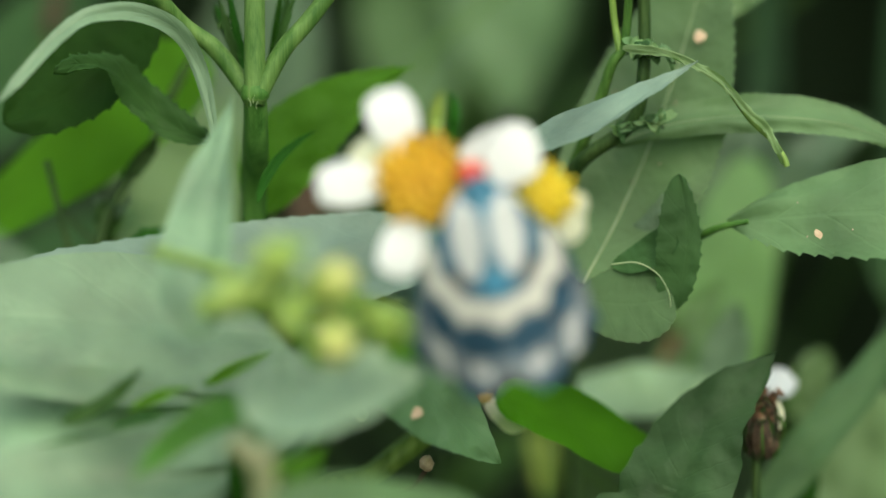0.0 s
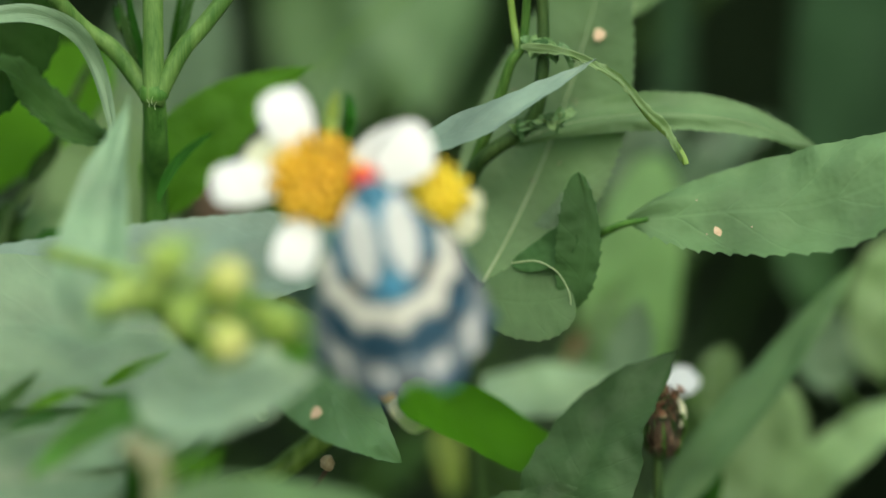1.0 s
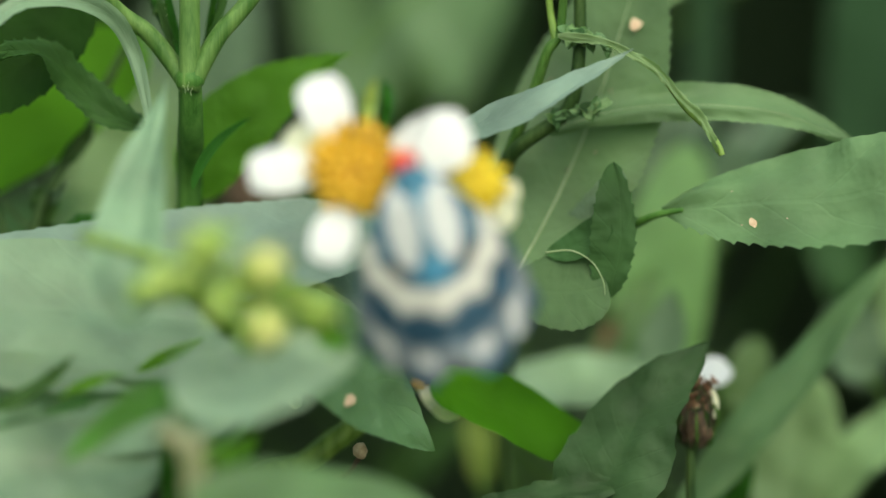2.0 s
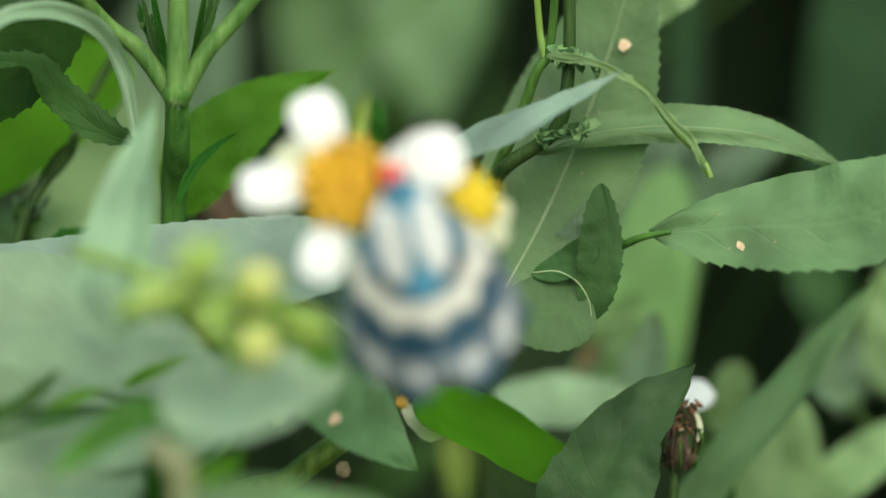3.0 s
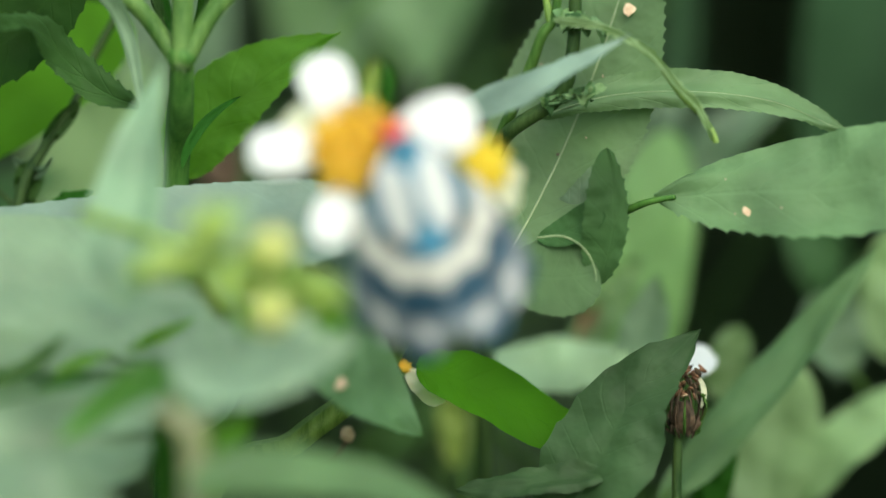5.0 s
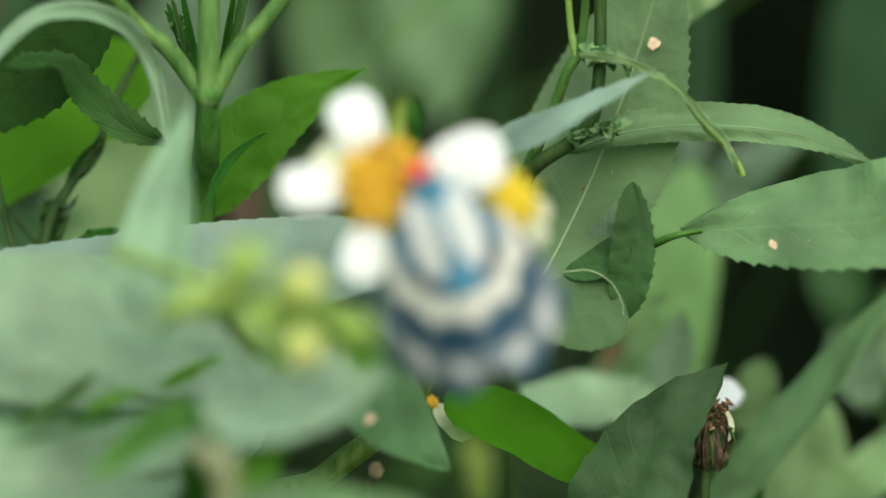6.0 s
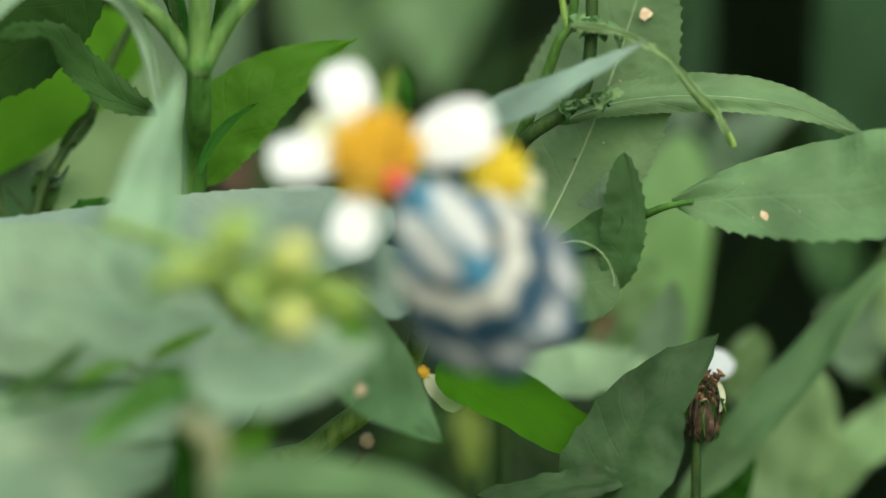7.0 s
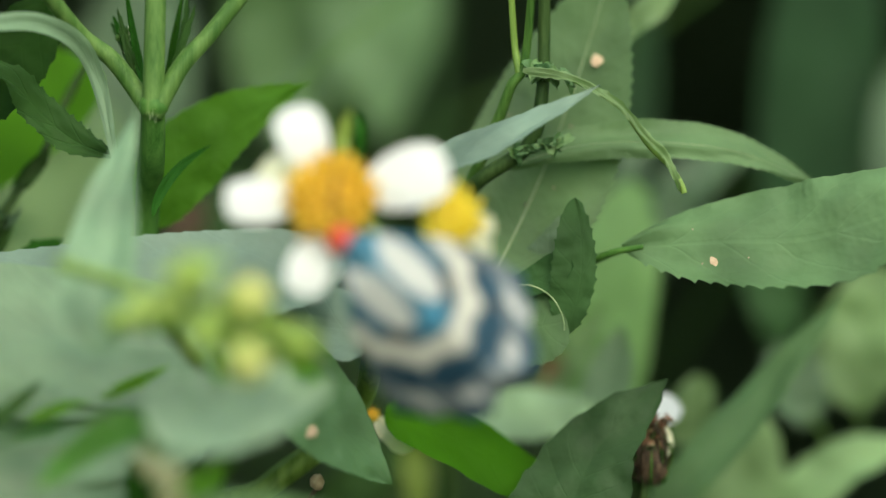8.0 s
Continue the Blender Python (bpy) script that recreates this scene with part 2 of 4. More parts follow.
# ---- building ----
def part(name, bm, mat, parent, label="", smooth=True):
    """Links a bmesh, built in world space, as one mesh under a thing or under one of its parts."""
    mesh = bpy.data.meshes.new(name)
    root = parent
    while root.parent:
        root = root.parent
    bmesh.ops.translate(bm, verts=bm.verts, vec=-root.location)
    bm.to_mesh(mesh)
    bm.free()
    mesh.materials.append(mat)
    for p in mesh.polygons:
        p.use_smooth = smooth
    ob = new(name, mesh)
    ob.parent = parent
    return tagged(ob, label)


def plant(name, base, label, category):
    ob = new(name)
    ob.empty_display_size = 0.02
    ob.location = base
    return tagged(ob, label, category)


def spline(points, steps=8):
    """A smooth line through the points."""
    p = [Vector(q) for q in points]
    if len(p) == 2:
        return [p[0].lerp(p[1], i / steps) for i in range(steps + 1)]
    p = [2 * p[0] - p[1], *p, 2 * p[-1] - p[-2]]
    out = []
    for a, b, c, d in zip(p, p[1:], p[2:], p[3:]):
        for i in range(steps):
            t = i / steps
            out.append(0.5 * (2 * b + (c - a) * t + (2 * a - 5 * b + 4 * c - d) * t * t + (3 * b - a - 3 * c + d) * t ** 3))
    return out + [p[-2]]


def tube(bm, points, r0, r1, sides=8, ridge=0.0, steps=8, uneven=0.03):
    """A tapered, closed stalk along a line, with ridges round it."""
    line = spline(points, steps)
    n = len(line)
    ref = Vector((0.31, -0.9, 0.3))
    rings = []
    for i, c in enumerate(line):
        t = (line[min(i + 1, n - 1)] - line[max(i - 1, 0)]).normalized()
        u = t.cross(ref).normalized()
        v = t.cross(u)
        r = r0 + (r1 - r0) * i / (n - 1)
        r *= 1 + uneven * noise.noise(c * 160)
        ring = []
        for k in range(sides):
            a = 2 * math.pi * k / sides
            q = r * (1 + ridge * (k % 2))
            ring.append(bm.verts.new(c + u * (q * math.cos(a)) + v * (q * math.sin(a))))
        rings.append(ring)
    for a, b in zip(rings, rings[1:]):
        for k in range(sides):
            bm.faces.new((a[k], a[(k + 1) % sides], b[(k + 1) % sides], b[k]))
    bm.faces.new(rings[0][::-1])
    bm.faces.new(rings[-1])
    return bm


STEMS = {}


def stalk(parent, name, points, r0, r1, mat, label="", sides=10, ridge=0.08, steps=8):
    if parent.parent is None and name == "stem":
        STEMS.setdefault(parent, []).extend(spline(points, 24))
    return part(name, tube(bmesh.new(), points, r0, r1, sides, ridge, steps), mat, parent, label)


def blade(bm, path, half, normal, fold=0.2, teeth=0, tooth=0.0005, a=0.65, b=0.9, wave=0.0012, cup=0.0, cols=5, seed=0, lt=1.0, rt=1.0, tl=1.0):
    """A leaf surface round a curved midrib. half: half its width; fold: rise of each half in radians; a, b: how
    blunt its base and its tip are; cup: curl of the edges; lt, rt: widths of the two halves against half."""
    normal = Vector(normal)
    line = spline(path, 10)
    if len(path) == 3:
        p0, p1, p2 = (Vector(q) for q in path)
        ctrl = 2 * p1 - (p0 + p2) / 2
        line = [p0 * (1 - q) ** 2 + ctrl * (2 * q * (1 - q)) + p2 * q * q for q in (k / 20 for k in range(21))]
    n = 6 if cols == 1 else max(26, teeth * 6)
    uvl = bm.loops.layers.uv.verify()
    peak = (a / (a + b)) ** a * (b / (a + b)) ** b
    rows, ribs = [], []
    for i in range(n + 1):
        s = i / n
        k = min(int(s * (len(line) - 1)), len(line) - 2)
        c = line[k].lerp(line[k + 1], s * (len(line) - 1) - k)
        t = (line[min(k + 2, len(line) - 1)] - line[max(k - 1, 0)]).normalized()
        side = t.cross(normal).normalized()
        nrm = side.cross(t).normalized()
        w = half * (max(s, 0.004) ** a * max(1 - s, 0.0) ** b) / peak
        ribs.append(c.copy())
        row = []
        for j in range(-cols, cols + 1):
            x = j / cols
            ww = w * (rt if j > 0 else lt)
            if teeth and abs(j) == cols and 0.06 < s < 0.97:
                ww += tooth * (1 if j > 0 else tl) * (((s * teeth + 0.37 * (j > 0)) % 1.0) ** 2.5 - 0.2) * (0.7 + 0.6 * noise.noise(Vector((s * 40, j, seed))))
            lift = math.sin(fold) * abs(x) * ww + cup * x * x * ww
            lift += wave * (noise.noise(Vector((s * 4.2 + seed * 7.3, x * 1.1, seed * 3.1))) + 0.4 * noise.noise(Vector((s * 11 + seed, x * 2.5, seed * 1.7)))) * min(1, 4 * abs(x))
            row.append((bm.verts.new(c + side * (x * ww * math.cos(fold)) + nrm * lift), (0.5 + x / 2, s)))
        rows.append(row)
    for ra, rb in zip(rows, rows[1:]):
        for k in range(2 * cols):
            quad = (ra[k], ra[k + 1], rb[k + 1], rb[k])
            f = bm.faces.new([q[0] for q in quad])
            for loop, q in zip(f.loops, quad):
                loop[uvl].uv = q[1]
    return ribs


LEAF_COUNT = [0]


def leaf(parent, path, half, normal, mat, label="", rib=0.0, petiole=0.0005, name="leaf", **kw):
    """One leaf with its raised midrib and its petiole to the nearest stem of its plant."""
    LEAF_COUNT[0] += 1
    bm = bmesh.new()
    ribs = blade(bm, path, half, normal, seed=LEAF_COUNT[0], **kw)
    ob = part(name, bm, mat, parent, label)
    if rib:
        bm = bmesh.new()
        off = Vector(normal) * rib * 0.4
        tube(bm, [p + off for p in ribs[::3]], rib, rib * 0.25, 6, 0.0, 2)
        part("midrib", bm, RIB, ob)
    if name == "leaf" and petiole and parent in STEMS:
        b = Vector(path[0])
        back_way = (b - ribs[4]).normalized()
        at = min(STEMS[parent], key=lambda q: ((q - b).xy.length * 0.7 - (b.z - q.z)) ** 2 + (q - b).length * 0.02)
        turn_at = b + back_way * 0.004 + Vector((0, 0.006, -0.003))
        bm = bmesh.new()
        tube(bm, [at, at.lerp(turn_at, 0.55) + Vector((0, 0.003, -0.004)), turn_at, b, ribs[2]], petiole * 1.4, petiole * 0.5, 7, 0.0, 5)
        part("petiole", bm, STEM, ob)
    return ob


def spot(leaf_ob, at, r, normal, mat=BLEMISH, tall=1.2):
    """A dry, slightly raised blemish on a leaf."""
    bm = bmesh.new()
    n = Vector(normal).normalized()
    u = n.cross(Vector((0.2, 0.1, 1))).normalized()
    v = n.cross(u)
    root = leaf_ob.parent.location
    near = sorted(leaf_ob.data.vertices, key=lambda w: (w.co + root - Vector(at)).xz.length)[:4]
    slide = sum(n.dot(w.co + root - Vector(at)) for w in near) / 4 / n.y
    at = Vector(at) + Vector((0, slide, -0.18 * slide)) + n * (0.0001 + 0.12 * r)
    c = bm.verts.new(at + n * 0.0001)
    ring = [bm.verts.new(Vector(at) + (u * math.cos(k * 0.4488) + v * (tall * math.sin(k * 0.4488))) * r * (0.92 + 0.2 * noise.noise(Vector((k * 0.9, r * 9000, 3))))) for k in range(14)]
    for k in range(14):
        bm.faces.new((c, ring[k], ring[(k + 1) % 14]))
    return part("blemish", bm, mat, leaf_ob, "dry tan blemish")


def ball(bm, c, r, stretch=(1, 1, 1), rough=0.05, subdivisions=2, axis=None):
    m = Matrix.Translation(Vector(c))
    if axis is not None:
        m = m @ Vector(axis).to_track_quat("Z", "Y").to_matrix().to_4x4()
    res = bmesh.ops.create_icosphere(bm, subdivisions=subdivisions, radius=r)
    for v in res["verts"]:
        v.co *= 1 + rough * noise.noise(v.co * (2.2 / r) + Vector(c) * 50)
        v.co = m @ Vector((v.co.x * stretch[0], v.co.y * stretch[1], v.co.z * stretch[2]))
    return bm


def flower(parent, centre, normal, r, petals, disc_mat, florets=46, label=""):
    """A daisy-like head: green cup, domed disc of florets, white rays. petals: (turn from up, length, half width, lift, material)."""
    n = Vector(normal).normalized()
    right = Vector((1, 0, 0)) - n * n.x
    right.normalize()
    up = n.cross(right) * -1
    if up.z < 0:
        up = -up
    c = Vector(centre)
    cup = part("flower_head", ball(bmesh.new(), c - n * r * 0.55, r * 0.8, (1, 1, 0.9), 0.1, 2, n), BUD, parent, label)
    bm = bmesh.new()
    ball(bm, c, r * 0.9, (1, 1, 0.45), 0.08, 2, n)
    for i in range(florets):
        f = math.sqrt((i + 0.5) / florets)
        a = i * 2.39996
        p = c + (right * math.cos(a) + up * math.sin(a)) * (f * r) + n * (r * 0.5 * math.sqrt(max(0, 1 - 0.8 * f * f)))
        out = (n + (right * math.cos(a) + up * math.sin(a)) * f * 0.8).normalized()
        ball(bm, p + out * r * 0.09 * noise.noise(p * 900), r * (0.15 + 0.05 * noise.noise(p * 700)), (0.85, 0.85, 1.9), 0.25, 1, out)
    part("disc", bm, disc_mat, cup)
    for i, (turn, length, half, lift, mat) in enumerate(petals):
        t = radians(turn)
        d = up * math.cos(t) + right * math.sin(t)
        b0 = c + d * r * 0.75
        tip = c + d * (r * 0.75 + length) + n * lift
        mid = (b0 + tip) / 2 + n * length * 0.1
        bm = bmesh.new()
        blade(bm, (b0, mid, tip), half, n, 0.05, 0, 0, 0.42, 0.28, 0.0004, -0.15, 4, 50 + i + r * 1000)
        part("petal", bm, mat, cup)
    return cup


def bud(parent, c, r, axis, mat, stem_at):
    """A closed flower bud wrapped in pointed bracts, on its own stalk."""
    ax = Vector(axis).normalized()
    ob = part("bud", ball(bmesh.new(), c, r, (0.85, 0.85, 1.15), 0.06, 2, ax), mat, parent)
    side = ax.cross(Vector((0, -1, 0.2))).normalized()
    for k in range(7):
        d = Matrix.Rotation(k * 0.8976, 3, ax) @ side
        b0 = Vector(c) - ax * r * 1.1 + d * r * 0.3
        bm = bmesh.new()
        blade(bm, (b0, Vector(c) + d * r * 0.98 - ax * r * 0.1, Vector(c) + d * r * 0.55 + ax * r * 1.15), r * 0.3, d, 0.1, 0, 0, 0.5, 0.8, 0.0001, cols=2)
        part("bract", bm, BUD, ob)
    bm = tube(bmesh.new(), [stem_at, Vector(stem_at).lerp(Vector(c), 0.6), Vector(c) - ax * r], 0.0005, 0.0006, 7)
    part("stalk", bm, STEM, ob)
    return ob


# ---- ground and the shade behind ----
def ground():
    bm = bmesh.new()
    n = 40
    ticks = [math.copysign(abs(i / n) ** 4 * 300 + abs(i / n) * 1.5, i) for i in range(-n, n + 1)]
    grid = [[bm.verts.new((x, y + 1.0, 0.03 * noise.noise(Vector((x * 2, y * 2, 0))) if abs(x) + abs(y) < 30 else 0)) for x in ticks] for y in ticks]
    for ra, rb in zip(grid, grid[1:]):
        for k in range(2 * n):
            bm.faces.new((ra[k], ra[k + 1], rb[k + 1], rb[k]))
    mesh = bpy.data.meshes.new("ground")
    bm.to_mesh(mesh)
    bm.free()
    mesh.materials.append(SOIL)
    return tagged(new("ground", mesh), "soil under dense undergrowth, darkened to deepen the shade", "soil", kind="structure")


ground()


def thicket():
    """Deep undergrowth: a bank of leaves, with an unseen overhanging roof added to keep its inside dark."""
    rng = random.Random(5)
    bm = bmesh.new()
    for i in range(13000):
        v, x = rng.random(), (rng.random() - 0.5) * 1.3
        edge = 0.12 * math.sin(x * 9) + 0.08 * math.sin(x * 23 + 1)
        if i % 2 == 0:
            y, z = 1.75 + 0.9 * v + edge, 0.01 + 0.85 * rng.random()
        elif i % 8 == 1:
            x *= 1.8
            y, z = 0.75 + 1.2 * v, 0.01 + 0.22 * rng.random() ** 2
        else:
            # roof of leaves above the view, added only to block the sky
            y = 1.37 + 1.0 * v ** 0.9 + 0.5 * max(0, edge)
            z = 0.70 + 0.2 * rng.random() + 0.12 * (y - 1.36) + 0.5 * abs(edge) * rng.random()
            x *= 1.35 + edge
        d = Vector((rng.uniform(-1, 1), rng.uniform(-0.8, 0.3), rng.uniform(-0.9, 0.2))).normalized()
        l = rng.uniform(0.06, 0.12)
        b0 = Vector((x, y, z))
        nrm = Vector((rng.uniform(-0.5, 0.5), rng.uniform(-0.6, 0.2), 1)).normalized()
        blade(bm, (b0, b0 + d * l * 0.5 + Vector((0, 0, l * 0.08)), b0 + d * l), l * 0.27, nrm, 0.2, cols=1, seed=i)
    mesh = bpy.data.meshes.new("undergrowth")
    bm.to_mesh(mesh)
    bm.free()
    mesh.materials.append(LEAF_DEEP)
    return tagged(new("undergrowth", mesh), "deep shaded undergrowth of dark green leaves", "undergrowth", kind="stuff")


thicket()


def ground_cover():
    """Low plants all round, on the soil outside the shaded bank."""
    rng = random.Random(9)
    bm = bmesh.new()
    for i in range(11000):
        a = rng.random() * 6.2832
        q = rng.random() ** 0.8 * (4.2 + 1.6 * noise.noise(Vector((math.cos(a) * 1.5, math.sin(a) * 1.5, 2))))
        x, y = q * math.cos(a), 1.3 + q * math.sin(a)
        if abs(x) < 0.85 and 0.7 < y < 2.5:
            continue
        tall_here = 0.12 + 0.3 * max(0, noise.noise(Vector((x * 1.3, y * 1.3, 4)))) * min(1, q / 1.5)
        b0 = Vector((x, y, 0.01 + tall_here * rng.random()))
        d = Vector((rng.uniform(-1, 1), rng.uniform(-1, 1), rng.uniform(-0.3, 0.8))).normalized()
        l = rng.uniform(0.06, 0.14)
        nrm = Vector((rng.uniform(-0.5, 0.5), rng.uniform(-0.5, 0.5), 1)).normalized()
        blade(bm, (b0, b0 + d * l * 0.5 + Vector((0, 0, l * 0.1)), b0 + d * l), l * 0.25, nrm, 0.2, cols=1, seed=i)
    mesh = bpy.data.meshes.new("ground_cover")
    bm.to_mesh(mesh)
    bm.free()
    mesh.materials.append(LEAF_FAR)
    return tagged(new("ground_cover", mesh), "low green weeds covering the dark soil", "weeds", kind="stuff")


ground_cover()

# ---- the tall plant with the forked stem ----
tall = plant("tall_weed", (-0.027, 1.095, 0.0), "tall green weed with forked square stem and drooping leaves", "plant")
NODE = (-0.0301, 1.0872, 0.6309)
stalk(tall, "stem", [(-0.027, 1.095, -0.01), (-0.0318, 1.0666, 0.4568), (-0.0319, 1.0876, 0.5759), (-0.0313, 1.0971, 0.6123), (-0.0303, 1.0903, 0.6258), (-0.0301, 1.0874, 0.6324)], 0.0019, 0.0013, STEM_MID, sides=8, ridge=0.28)
part("node", ball(bmesh.new(), (-0.0301, 1.0874, 0.6321), 1.84e-3, (1.05, 0.9, 1.0), 0.15, 3), STEM_MID, tall, "swollen joint of the stem")
stalk(tall, "branch", [NODE, (-0.0301, 1.0882, 0.6366), (-0.0299, 1.0908, 0.6518), (-0.0293, 1.0979, 0.6916)], 0.0015, 0.0013, STEM_SOFT, sides=8, ridge=0.14)
stalk(tall, "branch", [NODE, (-0.0321, 1.0896, 0.6334), (-0.0357, 1.0904, 0.6379), (-0.0404, 1.0891, 0.642), (-0.0484, 1.081, 0.6538)], 0.00125, 0.0010, STEM_SOFT)
stalk(tall, "branch", [NODE, (-0.0282, 1.0878, 0.6344), (-0.026, 1.0884, 0.638), (-0.0227, 1.089, 0.6416), (-0.0157, 1.0906, 0.6503)], 0.0013, 0.0010, STEM_SOFT)
for k in (3, 4, 5):
    a = Vector((-0.0317, 1.0851, 0.6309)).lerp(Vector((-0.0285, 1.0851, 0.6309)), k / 8) + Vector((0, -0.0012, 0.0004 * math.sin(k * 2.1)))
    part("hair", tube(bmesh.new(), [a, a + Vector((0.0001 * math.sin(k), -0.0002, 0.0005)), a + Vector((0.0003 * math.sin(k * 1.7), -0.0004, 0.0011))], 0.00009, 0.00003, 5), RIB, tall, "short pale hair")
for pa in ([NODE, (-0.0319, 1.0931, 0.6358), (-0.0329, 1.0939, 0.6402), (-0.0341, 1.095, 0.6467)], [NODE, (-0.0283, 1.0951, 0.6355), (-0.0276, 1.0968, 0.6398), (-0.0266, 1.0979, 0.6456)], [(-0.0314, 1.0946, 0.6326), (-0.0336, 1.0965, 0.6376), (-0.0358, 1.0974, 0.6427)]):
    leaf(tall, pa, 0.66e-3, (0.1, -0.92, 0.37), LEAF_DARK, a=0.3, b=0.5, fold=0.5, wave=0.0003, name="young_leaf")
for pa, w in (([(-0.0309, 1.092, 0.6313), (-0.0332, 1.0935, 0.6371), (-0.0351, 1.095, 0.644)], 10), ([(-0.0293, 1.091, 0.6318), (-0.027, 1.093, 0.638), (-0.0248, 1.095, 0.6446)], 9), ([(-0.029, 1.094, 0.6318), (-0.0266, 1.096, 0.6398), (-0.0261, 1.098, 0.647)], 8), ([(-0.0313, 1.095, 0.6316), (-0.0341, 1.097, 0.638), (-0.0361, 1.099, 0.6415)], 9)):
    leaf(tall, pa, w * 7.4e-5, (0.1, -0.92, 0.37), LEAF_FOLD, a=0.3, b=0.6, fold=0.5, wave=0.0004, teeth=6, tooth=0.0003, name="young_leaf")
for k in range(26):
    a = Vector((-0.0345, 1.096, 0.6406)).lerp(Vector((-0.0332, 1.0941, 0.6357)), random.random()) + Vector((random.uniform(-0.0013, 0.0013), random.uniform(-0.001, 0.001), random.uniform(-0.0005, 0.0005)))
    part("young_bud", ball(bmesh.new(), a, random.uniform(0.0002, 0.0005), (1, 1, 1.6), 0.2, 1), STEM_DARK if k % 3 else PETAL_OLD, tall)
leaf(tall, [(-0.0307, 1.1004, 0.614), (-0.0219, 1.1014, 0.6252), (-0.0097, 1.1018, 0.6333)], 5.2e-3, (0.2, -0.77, 0.6), LEAF_THIN, "thin bright green leaf lit from behind", a=0.5, b=1.05, fold=0.1, teeth=14, lt=1.3, rt=0.75, petiole=0)
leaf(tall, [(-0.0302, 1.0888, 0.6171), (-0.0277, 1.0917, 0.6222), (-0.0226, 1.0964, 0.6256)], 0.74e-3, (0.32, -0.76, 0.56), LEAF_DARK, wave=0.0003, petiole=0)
# arching narrow leaf with its pale underside, and the dark leaves beneath it
leaf(tall, [(-0.035, 1.086, 0.6245), (-0.0362, 1.088, 0.6309), (-0.0375, 1.0888, 0.6356), (-0.0396, 1.088, 0.6399), (-0.0431, 1.086, 0.6426), (-0.0481, 1.083, 0.6438), (-0.0538, 1.079, 0.6423), (-0.0631, 1.072, 0.6331)], 1.30e-3, (-0.2, -0.94, 0.27), LEAF_GLOSS, "narrow arching leaf with pale underside", a=0.45, b=0.3, fold=0.25, wave=0.0004, petiole=0)
# drooping leaf, the arching leaf's shade painted into its green
leaf(tall, [(-0.044, 1.1, 0.6447), (-0.0523, 1.096, 0.6338), (-0.0637, 1.09, 0.6283)], 6.07e-3, (-0.2, -0.89, 0.41), LEAF_GLOOM, "drooping green leaf, darkened for the shade under the arching leaf", a=0.5, b=0.55, teeth=12, tooth=0.0009, fold=0.1, petiole=0)
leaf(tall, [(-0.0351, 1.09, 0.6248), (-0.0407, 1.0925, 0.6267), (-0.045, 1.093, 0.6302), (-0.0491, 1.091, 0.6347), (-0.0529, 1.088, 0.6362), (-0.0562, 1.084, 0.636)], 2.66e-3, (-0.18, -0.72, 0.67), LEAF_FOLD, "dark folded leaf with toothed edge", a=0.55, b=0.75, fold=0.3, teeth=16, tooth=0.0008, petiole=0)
leaf(tall, [(-0.0404, 1.123, 0.6329), (-0.0524, 1.1161, 0.6224), (-0.074, 1.1084, 0.6077)], 6.76e-3, (0.1, -0.76, 0.65), LEAF_LIME, "broad yellow-green leaf lit from behind", a=0.35, b=0.6, fold=0.08, petiole=0)
stalk(tall, "twig", [(-0.0397, 1.112, 0.6338), (-0.0415, 1.111, 0.6307), (-0.043, 1.11, 0.6278)], 0.0005, 0.0006, STEM_DEEP)
stalk(tall, "twig", [(-0.043, 1.11, 0.6278), (-0.045, 1.106, 0.623), (-0.0491, 1.104, 0.6169), (-0.0515, 1.102, 0.6127), (-0.0531, 1.1, 0.6058)], 0.0005, 0.0008, STEM_DEEP)
stalk(tall, "twig", [(-0.0593, 1.105, 0.6206), (-0.0575, 1.103, 0.6137), (-0.0563, 1.102, 0.6091), (-0.054, 1.1, 0.6071)], 0.0004, 0.0005, STEM_DEEP)
stalk(tall, "twig", [(-0.0569, 1.105, 0.6134), (-0.0544, 1.104, 0.6108), (-0.0515, 1.102, 0.6089)], 0.0003, 0.0004, STEM_DEEP)
leaf(tall, [(-0.0531, 1.105, 0.6155), (-0.05, 1.103, 0.6137), (-0.0479, 1.101, 0.6163)], 1.04e-3, (0.1, -0.8, 0.58), LEAF_DULL, "small withered leaf", fold=0.5, petiole=0)
# dark triangular piece put in for a patch of shadow beside the twigs
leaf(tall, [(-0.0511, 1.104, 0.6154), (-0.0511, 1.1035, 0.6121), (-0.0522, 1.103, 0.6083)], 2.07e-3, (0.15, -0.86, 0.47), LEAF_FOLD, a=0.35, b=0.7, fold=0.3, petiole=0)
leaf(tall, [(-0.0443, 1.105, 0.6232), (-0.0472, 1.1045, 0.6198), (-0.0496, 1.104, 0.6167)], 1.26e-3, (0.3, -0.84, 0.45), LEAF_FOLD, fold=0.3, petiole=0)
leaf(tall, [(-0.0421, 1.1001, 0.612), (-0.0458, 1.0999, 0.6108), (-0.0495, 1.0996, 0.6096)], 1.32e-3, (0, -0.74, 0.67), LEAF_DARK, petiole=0)

